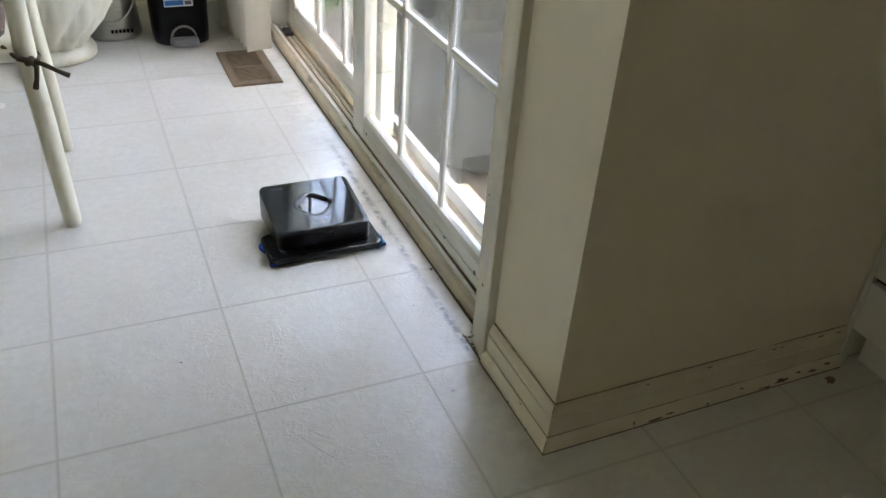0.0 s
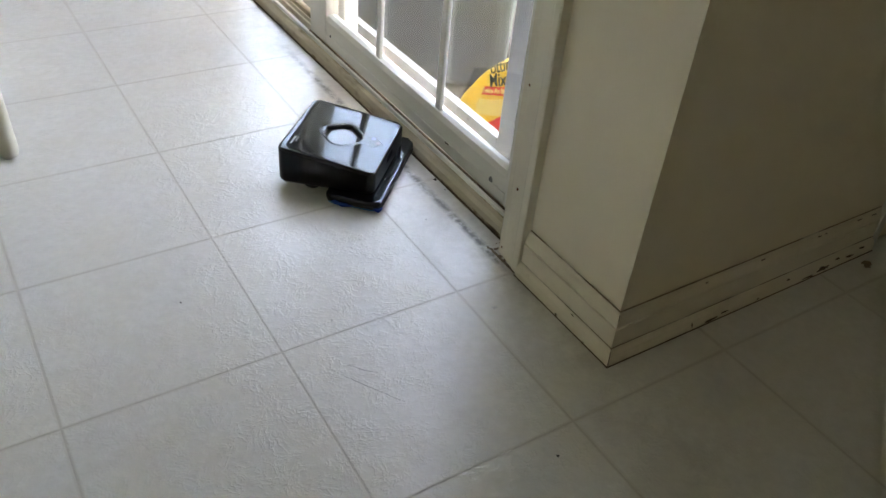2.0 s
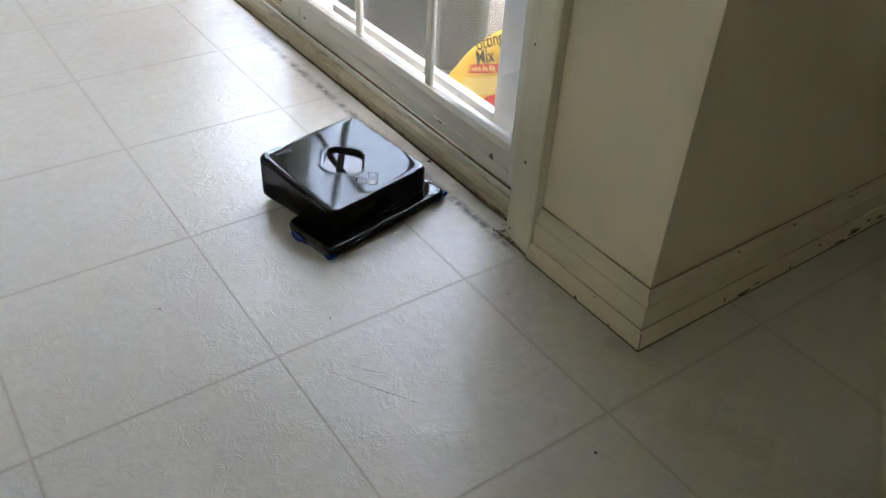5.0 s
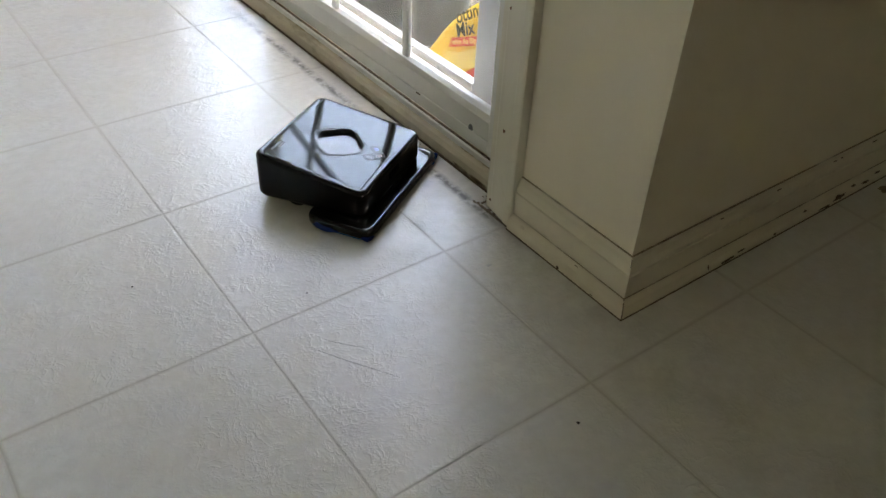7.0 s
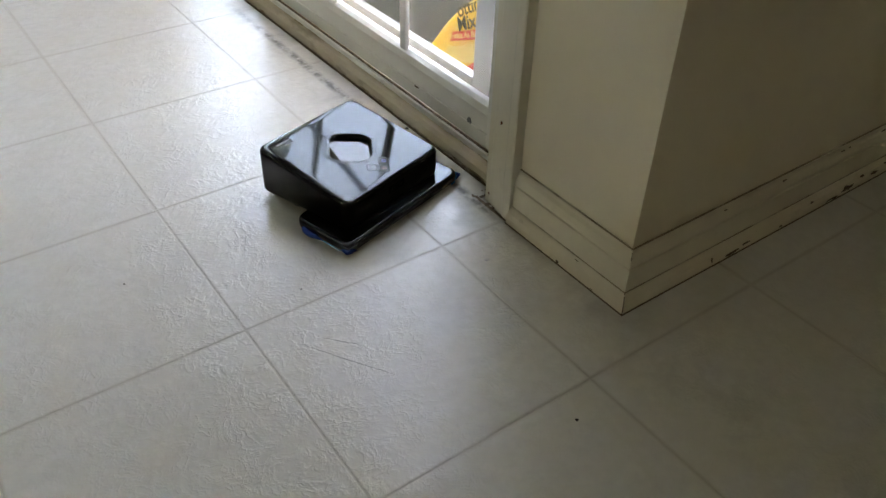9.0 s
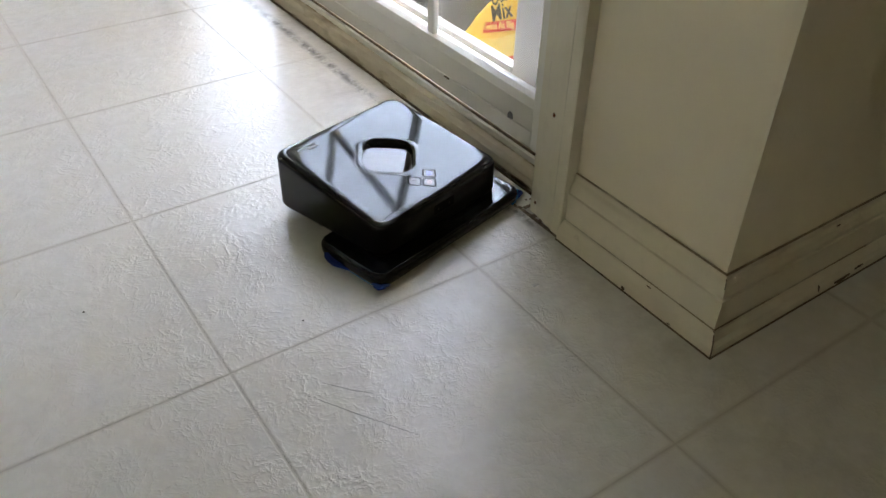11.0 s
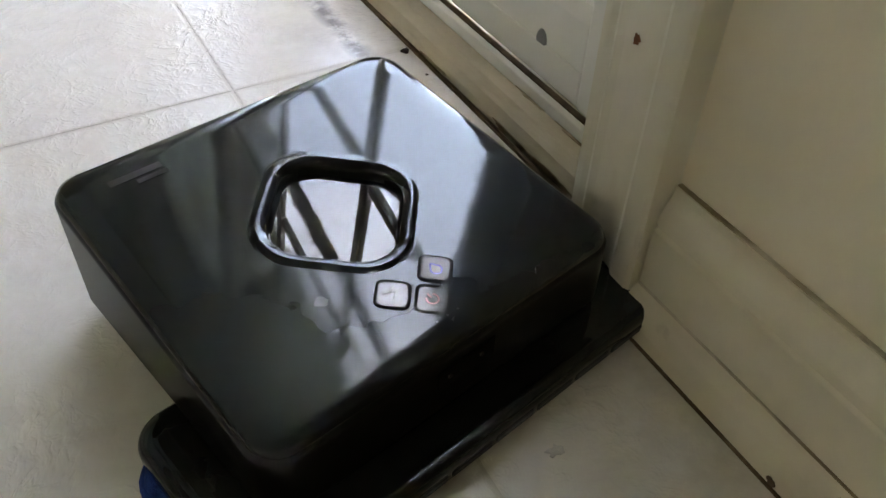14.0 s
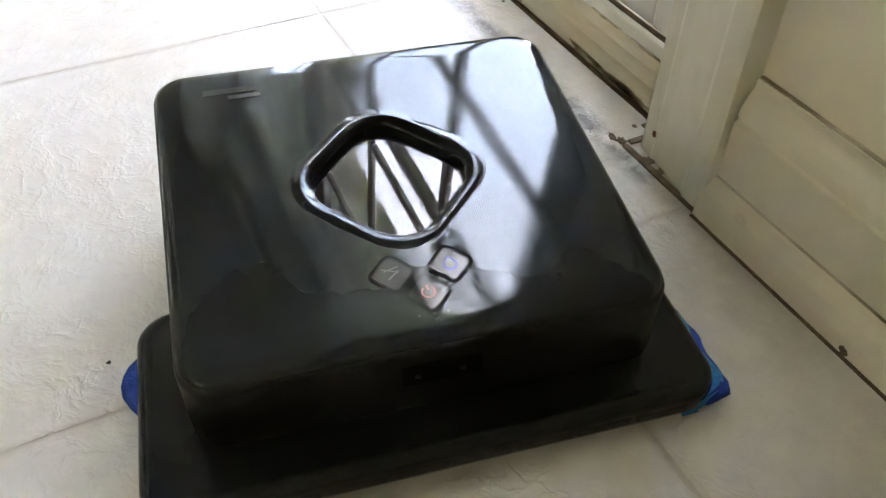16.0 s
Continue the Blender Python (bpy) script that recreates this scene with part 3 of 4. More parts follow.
CABINET = material("cabinet_white", (0.68, 0.66, 0.60), rough=0.4, vary=0.05, scale=7, bump=0.0002, bump_scale=100, dirt=(0.45, 0.40, 0.32), dirt_scale=7, dirt_from=0.66, dirt_to=0.85)
WHITE_ALU = material("white_aluminium", (0.31, 0.315, 0.31), rough=0.4, vary=0.04, scale=10, bump=0.0001, bump_scale=200)
LABEL_WHITE = material("label_white", (0.8, 0.8, 0.8), rough=0.4, vary=0.04, scale=60)
LABEL_BLUE = material("label_blue", (0.03, 0.14, 0.42), rough=0.4, vary=0.1, scale=60)
BIN_GREY = material("bin_grey", (0.075, 0.080, 0.084), rough=0.45, vary=0.12, scale=6, bump=0.0001, bump_scale=250, dirt=(0.10, 0.102, 0.105), dirt_scale=3, dirt_from=0.55, dirt_to=0.8)
YELLOW = material("bag_yellow", (0.70, 0.44, 0.02), rough=0.3, vary=0.1, scale=14, bump=0.002, bump_scale=25)
RED = material("bag_red", (0.62, 0.03, 0.02), rough=0.3, vary=0.2, scale=40)
INK = material("bag_ink", (0.02, 0.03, 0.03), rough=0.4, vary=0.1, scale=40)
PALE = material("bag_pale", (0.72, 0.56, 0.16), rough=0.3, vary=0.1, scale=30)
WOOD = material("weathered_plank", (0.34, 0.29, 0.22), rough=0.8, vary=0.25, scale=8, bump=0.001, bump_scale=60, dirt=(0.2, 0.17, 0.13), dirt_scale=5, dirt_from=0.55, dirt_to=0.75, random_piece=-1, stretch=(6, 0.7, 1))
DARK_GROUND = material("dark_ground", (0.045, 0.04, 0.035), rough=0.95, vary=0.4, scale=20, bump=0.006, bump_scale=60, random_piece=-1)
LAWN = material("lawn", (0.045, 0.07, 0.025), rough=0.9, vary=0.45, scale=18, bump=0.02, bump_scale=60, random_piece=-1)
GRASS = material("grass_blade", (0.06, 0.125, 0.025), rough=0.7, vary=0.4, scale=6, random_piece=-1)
LEAF = material("shrub_leaf", (0.06, 0.08, 0.045), rough=0.6, vary=0.45, scale=9, random_piece=-1)
SIDING = material("house_siding", (0.15, 0.16, 0.135), rough=0.6, vary=0.06, scale=5, random_piece=-1)
SPECK = material("dirt_speck", (0.025, 0.015, 0.012), rough=0.6, vary=0.4, scale=300)
RUST = material("rust_brown", (0.22, 0.085, 0.03), rough=0.8, vary=0.4, scale=200)


def mesh_screen():
    m = bpy.data.materials.new("insect_screen")
    m.use_nodes = True
    n, l = m.node_tree.nodes, m.node_tree.links
    b = n["Principled BSDF"]
    b.inputs["Base Color"].default_value = (0.035, 0.036, 0.038, 1)
    b.inputs["Roughness"].default_value = 0.6
    b.inputs["Alpha"].default_value = 0.30
    return m


SCREEN = mesh_screen()


def glow(name, col, strength):
    m = bpy.data.materials.new(name)
    m.use_nodes = True
    b = m.node_tree.nodes["Principled BSDF"]
    b.inputs["Base Color"].default_value = (*col, 1)
    b.inputs["Emission Color"].default_value = (*col, 1)
    b.inputs["Emission Strength"].default_value = strength
    return m


LED_BLUE, LED_RED = glow("blue_light", (0.13, 0.15, 0.5), 0.0016), glow("red_light", (0.32, 0.12, 0.12), 0.0008)


def robot_top(x, y, up=0.0):
    s = (ZB - ZF) / RD
    return (x, y, (ZB + ZF) / 2 + s * y + up)


def strip(bm, pts, w, up):
    """A thin raised line on the lid through plan points."""
    for (x0, y0), (x1, y1) in zip(pts, pts[1:]):
        d = Vector((x1 - x0, y1 - y0)).normalized()
        nx, ny = -d.y * w / 2, d.x * w / 2
        bm.faces.new(ring(bm, [robot_top(x, y, up) for x, y in ((x0 + nx, y0 + ny), (x0 - nx, y0 - ny), (x1 - nx, y1 - ny), (x1 + nx, y1 + ny))]))


def robot_details(r):
    buttons = [o for o in r.children if o.name.startswith("button")]
    # printed signs on the three buttons
    bm = bmesh.new()
    for q in ((-0.004, 0.003, 0.0), (-0.001, 0.0015, 0.003), (0.003, -0.003, 0.001)):
        strip(bm, [(-0.0120 - 0.003 + q[0] * 0.3, -0.0545 + q[1]), (-0.0120 + 0.003, -0.0545 + q[2])], 0.0006, 0.0007)
    part("printed_sign", bm, RUBBER, buttons[0])
    bm = bmesh.new()
    c = (0.0130, -0.0545)
    strip(bm, [(c[0] + 0.0028 * math.sin(a) * (0.55 if math.cos(a) > 0.5 else 1), c[1] + 0.0034 * math.cos(a)) for a in (radians(30 * k) for k in range(13))], 0.0007, 0.0007)
    part("lit_drop_sign", bm, LED_BLUE, buttons[1], "glowing blue drop sign")
    bm = bmesh.new()
    c = (0.0005, -0.0670)
    strip(bm, [(c[0] + 0.0028 * math.sin(a), c[1] + 0.0028 * math.cos(a)) for a in (radians(40 + 28 * k) for k in range(11))], 0.0007, 0.0007)
    strip(bm, [(c[0], c[1] + 0.0035), (c[0], c[1] + 0.0008)], 0.0007, 0.0007)
    part("lit_power_sign", bm, LED_RED, buttons[2], "glowing red power sign")
    # worn maker's mark as plain bars
    for x0, x1, y, h in ((-0.078, -0.051, 0.0765, 0.0042), (-0.066, -0.050, 0.0712, 0.0030)):
        bm = bmesh.new()
        bm.faces.new(ring(bm, [robot_top(x, yy, 0.00025) for x, yy in ((x0, y - h / 2), (x1, y - h / 2), (x1, y + h / 2), (x0, y + h / 2))]))
        part("printed_bar", bm, BAR_GREY, r, "faint grey printed bar")
    # pointer marks at the front edge
    bm = bmesh.new()
    for dx in (-0.006, 0.0, 0.006):
        bm.faces.new(ring(bm, [robot_top(dx + 0.0006 * math.cos(a), -0.0775 + 0.0006 * math.sin(a), 0.0003) for a in (radians(60 * k) for k in range(6))]))
    bm.faces.new(ring(bm, [robot_top(x, y, 0.0003) for x, y in ((0.0, -0.0815), (0.0022, -0.0795), (0.0, -0.0800), (-0.0004, -0.0803))]))
    part("pointer_mark", bm, BAR_GREY, r, "small grey pointer and dots")
    # rubber ribs along the plate's front edge
    for k in range(8):
        x = -0.096 + k * 0.0274
        part("bumper_rib", boxed(x - 0.0125, x + 0.0125, -0.1133, -0.1110, 0.0085, 0.0135, 0.0010), RUBBER, r)
    # sensor window in the front face
    eye = part("sensor_window", boxed(-0.017, 0.017, -0.0918, -0.0900, 0.0415, 0.0535, 0.0006), RIM_BLACK, r, "dull black sensor window")
    for sx in (-0.0105, 0.0085):
        part("sensor_lens", lathe(bmesh.new(), [(0.0013, 0), (0.0011, 0.0005), (0.0005, 0.0007)], n=12), BAR_GREY, eye).matrix_basis = Matrix.Translation((sx, -0.0918, 0.0475)) @ Matrix.Rotation(radians(90), 4, "X")
    # wheels under the back
    for sx in (-1, 1):
        bm = bmesh.new()
        c = bmesh.ops.create_cone(bm, cap_ends=True, segments=24, radius1=0.021, radius2=0.021, depth=0.014)
        bmesh.ops.transform(bm, matrix=Matrix.Translation((sx * 0.080, 0.035, 0.021)) @ Matrix.Rotation(radians(90), 4, "Y"), verts=c["verts"])
        part("wheel", bm, RUBBER, r)
    # cloth wrapped under the plate, wavy ends sticking out
    def cloth(side):
        bm = bmesh.new()
        rows = []
        n = 22
        for i in range(n + 1):
            u = i / n
            y = -0.1120 + 0.098 * u
            end = math.sin(math.pi * min(1, max(0, u))) ** 0.35
            if side < 0:
                out = 0.1215 + 0.0135 * math.exp(-((u - 0.80) / 0.17) ** 2) + 0.0095 * math.exp(-((u - 0.05) / 0.10) ** 2)
            else:
                out = 0.1265 + 0.0150 * max(0.0, 1 - u / 0.7) ** 1.5 + 0.0035 * math.exp(-((u - 0.92) / 0.06) ** 2) + 0.0008 * math.sin(17 * u)
            out = 0.118 + (out - 0.118) * end
            z = 0.0055 + 0.0035 * (0.5 + 0.5 * math.sin(11 * u + 2 * side))
            rows.append([(side * 0.108, y, 0.0030), (side * 0.116, y, 0.0040), (side * (out - 0.004), y, 0.002 + z * 0.4), (side * out, y, z * 0.9),
                         (side * (out + 0.0008), y, z + 0.0026), (side * (out - 0.001), y, z + 0.0042), (side * (out - 0.0035), y, z + 0.0030), (side * 0.112, y, 0.0068)])
        rings = [ring(bm, p) for p in rows]
        for a, b in zip(rings, rings[1:]):
            bridge(bm, a, b)
        bm.faces.new(rings[0])
        bm.faces.new(rings[-1])
        ob = part("cloth_end", bm, CLOTH_DARK if side < 0 else CLOTH_LIGHT, pad, "blue microfibre cloth edge", smooth=True)
        line = [(r_[3][0], r_[3][1], max(r_[3][2] + 0.0012, 0.0034) + 0.0012 * math.sin(0.9 * k_ + side)) for k_, r_ in enumerate(rows)]
        part("hem", tube(bmesh.new(), line, [0.0016] + [0.0029 + 0.0005 * math.sin(1.7 * k_) for k_ in range(1, n)] + [0.0016], 8), CLOTH_DARK, pad, "dark blue stitched hem", smooth=True)
        return ob
    bm = bmesh.new()
    rows = []
    for inset, z in ((0.003, 0.0006), (0.0, 0.0020), (0.0, 0.0040), (0.003, 0.0050)):
        rows.append(ring(bm, [(x, y + 0.0007 * math.sin(160 * x), z) for x, y in rounded(0.248 - 2 * inset, 0.098 - 2 * inset, 0.014, 12, 0, -0.0560)]))
    for a, b in zip(rows, rows[1:]):
        bridge(bm, a, b)
    bm.faces.new(rows[0])
    bm.faces.new(rows[-1])
    pad = part("cleaning_cloth", bm, CLOTH_LIGHT, r, "blue microfibre cleaning cloth", smooth=True)
    cloth(-1)
    cloth(1)


robot_details(ROBOT)


# ---- door extras: outer frame, screen, wear ----
part("outer_frame", boxed(0.272, 0.33, 0.064, 0.19, 0.012, 2.05, 0.002), VINYL, door)
scr = thing("screen_door", pose(0, 0, 0), "white aluminium sliding insect screen outside the glass", "screen door")
for y0, y1 in ((0.192, 0.312), (1.005, 1.10)):
    part("stile", boxed(0.292, 0.312, y0, y1, 0.014, 2.04, 0.003), WHITE_ALU, scr)
part("bottom_rail", boxed(0.292, 0.312, 0.312, 1.005, 0.014, 0.052, 0.003), WHITE_ALU, scr)
part("bottom_lip", boxed(0.289, 0.293, 0.312, 1.005, 0.046, 0.054, 0.001), WHITE_ALU, scr)
part("top_rail", boxed(0.292, 0.312, 0.312, 1.005, 1.99, 2.04, 0.003), WHITE_ALU, scr)
part("middle_rail", boxed(0.293, 0.311, 0.312, 1.005, 0.98, 1.02, 0.003), WHITE_ALU, scr)
bm = bmesh.new()
bm.faces.new(ring(bm, [(0.302, 0.305, 0.045), (0.302, 1.01, 0.045), (0.302, 1.01, 2.0), (0.302, 0.305, 2.0)]))
part("insect_mesh", bm, SCREEN, scr, "fine grey insect mesh")
for y, z in ((0.417, 0.041), (0.93, 0.041)):
    part("screw", lathe(bmesh.new(), [(0.0045, 0), (0.0045, 0.0008), (0.003, 0.0014)], n=14), GREY_PLASTIC, scr).matrix_basis = Matrix.Translation((0.292, y, z)) @ Matrix.Rotation(radians(-90), 4, "Y")
# screw cap and marks on the near panel
for y, z, w, mt in ((0.178, 0.062, 0.006, "cap"), (0.854, 0.060, 0.004, "cap")):
    bm = bmesh.new()
    c = bmesh.ops.create_cone(bm, cap_ends=True, segments=16, radius1=w, radius2=w * 0.8, depth=0.0016)
    bmesh.ops.transform(bm, matrix=Matrix.Translation((0.1795, y, z)) @ Matrix.Rotation(radians(-90), 4, "Y") @ Matrix.Diagonal((1.3, 1, 1, 1)), verts=c["verts"])
    part("screw_cap", bm, GREY_PLASTIC, door)


def blot(name, mat, centre, u, v, r, label, seed, parent=None, kind="", cat="stain"):
    """A thin ragged chip or stain lying on a surface with in-plane axes u and v."""
    rnd = random.Random(seed)
    bm = bmesh.new()
    u, v, c = Vector(u), Vector(v), Vector(centre)
    n = u.cross(v).normalized()
    k = 14
    low, high = [], []
    for i in range(k):
        a = 2 * math.pi * i / k
        s = r * rnd.uniform(0.55, 1.25)
        p = c + u * (s * math.cos(a)) + v * (s * math.sin(a))
        low.append(p - n * 0.0003)
        high.append(p + n * 0.0005)
    a, b = ring(bm, low), ring(bm, high)
    bridge(bm, a, b)
    bm.faces.new(b)
    bm.faces.new(a)
    ob = obj(name, bm, mat, parent)
    if not parent:
        tagged(ob, label, cat, kind=kind)
    return ob


bb_ob = bpy.data.objects["baseboard"]
# chipped paint on the shoe and the board of the return wall
for i, (x, z, w, hgt) in enumerate(((0.615, 0.010, 5.5, 1.5), (0.655, 0.017, 2.2, 0.5), (0.690, 0.012, 4.0, 0.8), (0.725, 0.018, 3.0, 0.5), (0.330, 0.006, 7.0, 0.5), (0.362, 0.010, 3.5, 0.4),
                                   (0.385, 0.014, 0.7, 1.3), (0.287, 0.012, 0.5, 1.4), (0.445, 0.006, 1.2, 0.4), (0.520, 0.018, 1.8, 0.3), (0.575, 0.005, 6.0, 0.4))):
    off = 0.0221 if z < 0.010 else 0.0215 if z < 0.013 else 0.0195 if z < 0.019 else 0.0172
    blot("paint_chip", GRIME, (x, YW - off, z), (w, 0, 0), (0, 0.35, hgt), 0.0030, "", 40 + i, bb_ob)
for i, (x, z, w) in enumerate(((0.585, 0.0815, 2.4), (0.602, 0.0818, 1.6), (0.44, 0.081, 2.6), (0.695, 0.082, 4.5), (0.74, 0.080, 3.0), (0.66, 0.066, 3.0), (0.31, 0.081, 1.6))):
    blot("paint_chip", GRIME, (x, YW - 0.0068, z), (w, 0, 0), (0, 0.1, 0.5), 0.0020, "", 60 + i, bb_ob)
for i, (y, z, w, hgt) in enumerate(((-0.121, 0.004, 1.6, 1.0), (-0.150, 0.0235, 2.0, 0.3), (-0.19, 0.003, 1.4, 0.4))):
    off = 0.0222 if z < 0.010 else 0.0217 if z < 0.013 else 0.0158 if z < 0.03 else 0.0116
    blot("paint_chip", GRIME, (XW - off, y, z), (0, w, 0), (0.2 if z > 0.02 and z < 0.03 else 0, 0, hgt), 0.0019, "", 80 + i, bb_ob)
# brown dirt caught in the moulding's grooves
GROOVE = material("groove_dirt", (0.31, 0.24, 0.145), rough=0.7, vary=0.3, scale=40, dirt=(0.62, 0.56, 0.44), dirt_scale=14, dirt_from=0.50, dirt_to=0.62, random_piece=-1)
for o, z in ((0.0121, 0.0258), (0.0089, 0.0660), (0.0027, 0.0876)):
    bm = sweep(bmesh.new(), [(o - 0.002, z), (o + 0.0004, z), (o + 0.0003, z + 0.0008), (o - 0.002, z + 0.0008)], [(XW, -0.0075, -1, 0), (XW, YW, -1, -1), (0.763, YW, 0, -1)])
    part("groove_line", bm, GROOVE, bb_ob)
# dark gaps: under the shoe, at the mitre, along the sill and beside the casing
bm = sweep(bmesh.new(), [(-0.002, 0.0002), (0.0236, 0.0002), (0.0234, 0.0013), (-0.002, 0.0013)], [(XW, -0.007, -1, 0), (XW, YW, -1, -1), (0.763, YW, 0, -1)])
part("dirt_line", bm, GRIME, bb_ob)
bm = bmesh.new()
tube(bm, [(XW - 0.0222, YW - 0.0222, 0.001), (XW - 0.0218, YW - 0.0218, 0.010), (XW - 0.0192, YW - 0.0192, 0.018), (XW - 0.0115, YW - 0.0115, 0.026)], 0.0007, 6)
part("mitre_crack", bm, GRIME, bb_ob)
bm = bmesh.new()
tube(bm, [(XW - 0.0088, YW - 0.0088, 0.067), (XW - 0.0068, YW - 0.0068, 0.080), (XW - 0.003, YW - 0.003, 0.086)], 0.0004, 6)
part("mitre_crack", bm, GRIME, bb_ob)
part("dirt_line", boxed(0.1452, 0.1500, Y_DOOR0, Y_DOOR1, -0.0005, 0.0028, 0.0005), GRIME, door)
part("dirt_line", boxed(0.1738, 0.1785, Y_DOOR0, 0.965, 0.0262, 0.0345), GRIME, door)
# brown smears along the sill's foot and top
STAIN = material("sill_stain", (0.27, 0.19, 0.105), rough=0.7, vary=0.3, scale=60, dirt=(0.45, 0.38, 0.27), dirt_scale=50, dirt_from=0.45, dirt_to=0.6, random_piece=-1)
rnd = random.Random(31)
for i in range(26):
    y = Y_DOOR0 + 0.02 + 1.0 * rnd.random() ** 1.6
    if i % 2:
        blot("sill_smear", STAIN, (0.1479, y, 0.0035 + 0.003 * rnd.random()), (0, rnd.uniform(5, 13), 0), (0, 0, -rnd.uniform(0.7, 1.2)), 0.0026, "", 300 + i, door)
    else:
        blot("sill_smear", STAIN, (0.1660 + 0.003 * rnd.random(), y, 0.0272), (0, rnd.uniform(5, 12), 0), (-rnd.uniform(0.7, 1.3), 0, 0), 0.0024, "", 300 + i, door)
SCUM = material("floor_scum", (0.22, 0.17, 0.115), rough=0.6, vary=0.5, scale=120)
bm = boxed(XW - 0.0205, XW - 0.016, -0.008, 0.064, 0.0002, 0.0016, 0.0005)
box(bm, XW - 0.014, 0.150, 0.0625, 0.0670, 0.0002, 0.0018, 0.0005)
tagged(obj("dirt_patch", bm, SCUM), "dark dirt gathered at the casing foot", "dirt")
for i in range(14):
    rnd = random.Random(100 + i)
    blot("dirt_fleck", SCUM, (0.112 + 0.03 * rnd.random(), 0.0 + 0.09 * rnd.random() ** 1.3, 0.0002), (1, 0, 0), (0, 1.5, 0), 0.0012 + 0.0022 * rnd.random(), "dark fleck of dirt by the door sill", i)
for y, z, r_ in ((0.029, 0.150, 0.0026), (0.045, 0.021, 0.0022), (0.040, 0.33, 0.0018)):
    blot("rust_spot", RUST, (XW - 0.0142, y, z), (0, 0.8, 0), (0, 0, 1.2), r_, "small rust stain on the door casing", int(y * 1000))

SMUDGE = material("grey_smudge", (0.50, 0.485, 0.45), rough=0.5, vary=0.3, scale=150)
# specks and scratches on the floor
for i, (x, y, r_) in enumerate(((0.140, 0.300, 0.0036), (0.057, 0.194, 0.0012), (-0.057, -0.343, 0.0022), (0.139, 0.262, 0.0013), (-0.40, 0.17, 0.0014), (-0.21, 0.03, 0.0012))):
    bm = bmesh.new()
    rnd = random.Random(i + 3)
    lathe(bm, [(r_ * 0.8, 0.0), (r_, r_ * 0.3), (r_ * 0.5, r_ * 0.7)], x, y, 9, lambda a, z: 0.25 * r_ * math.sin(3 * a + i))
    tagged(obj("crumb", bm, SPECK), "tiny dark crumb on the vinyl floor", "crumb")
for i, pts in enumerate(([(-0.255, -0.066), (-0.225, -0.115), (-0.190, -0.168)], [(-0.235, -0.06), (-0.215, -0.085), (-0.200, -0.10)])):
    bm = bmesh.new()
    tube(bm, [(x, y, 0.0001) for x, y in pts], [0.0001, 0.0003, 0.0001], 5)
    tagged(obj("floor_scratch", bm, SMUDGE), "thin grey scratch in the vinyl tile", "scratch")
blot("floor_smudge", SMUDGE, (0.035, -0.06, 0.0001), (1, 0, 0), (0, 0.7, 0), 0.005, "small grey smudge on a vinyl tile", 9)
BROWN = material("brown_stain", (0.20, 0.14, 0.08), rough=0.6, vary=0.3, scale=100)
blot("floor_stain", BROWN, (0.717, -0.271, 0.0002), (1, 0, 0), (0, 0.7, 0), 0.012, "brown stain on the floor by the cabinet", 5)


# ---- cabinets ----
def cabinet():
    c = thing("base_cabinet", pose(0, 0, 0), "white painted kitchen base cabinet with drawers", "cabinet")
    part("body", boxed(0.785, 1.36, -1.40, YW - 0.002, 0.10, 0.86, 0.002), CABINET, c)
    part("toe_kick", boxed(0.816, 0.83, -1.40, -0.242, 0.0, 0.099), CABINET, c)
    part("filler", boxed(0.764, 0.784, -0.2395, YW - 0.002, 0.0, 0.86, 0.001), CABINET, c)
    for y0, y1 in ((-0.80, -0.241), (-1.39, -0.806)):
        for z0, z1 in ((0.091, 0.197), (0.209, 0.50), (0.512, 0.69), (0.702, 0.845)):
            part("drawer_front", boxed(0.760, 0.779, y0, y1, z0, z1, 0.003), CABINET, c)
            # dark strip stands in for the shade inside each gap
            part("drawer_gap_shade", boxed(0.772, 0.7795, y0, y1, z1 + 0.001, z1 + 0.011), RECESS_DARK, c)
    return c


cabinet()
tagged(obj("worktop", boxed(0.745, 1.36, -1.40, YW - 0.002, 0.862, 0.90, 0.004), CREAM), "cream kitchen worktop on the base cabinet", "worktop")


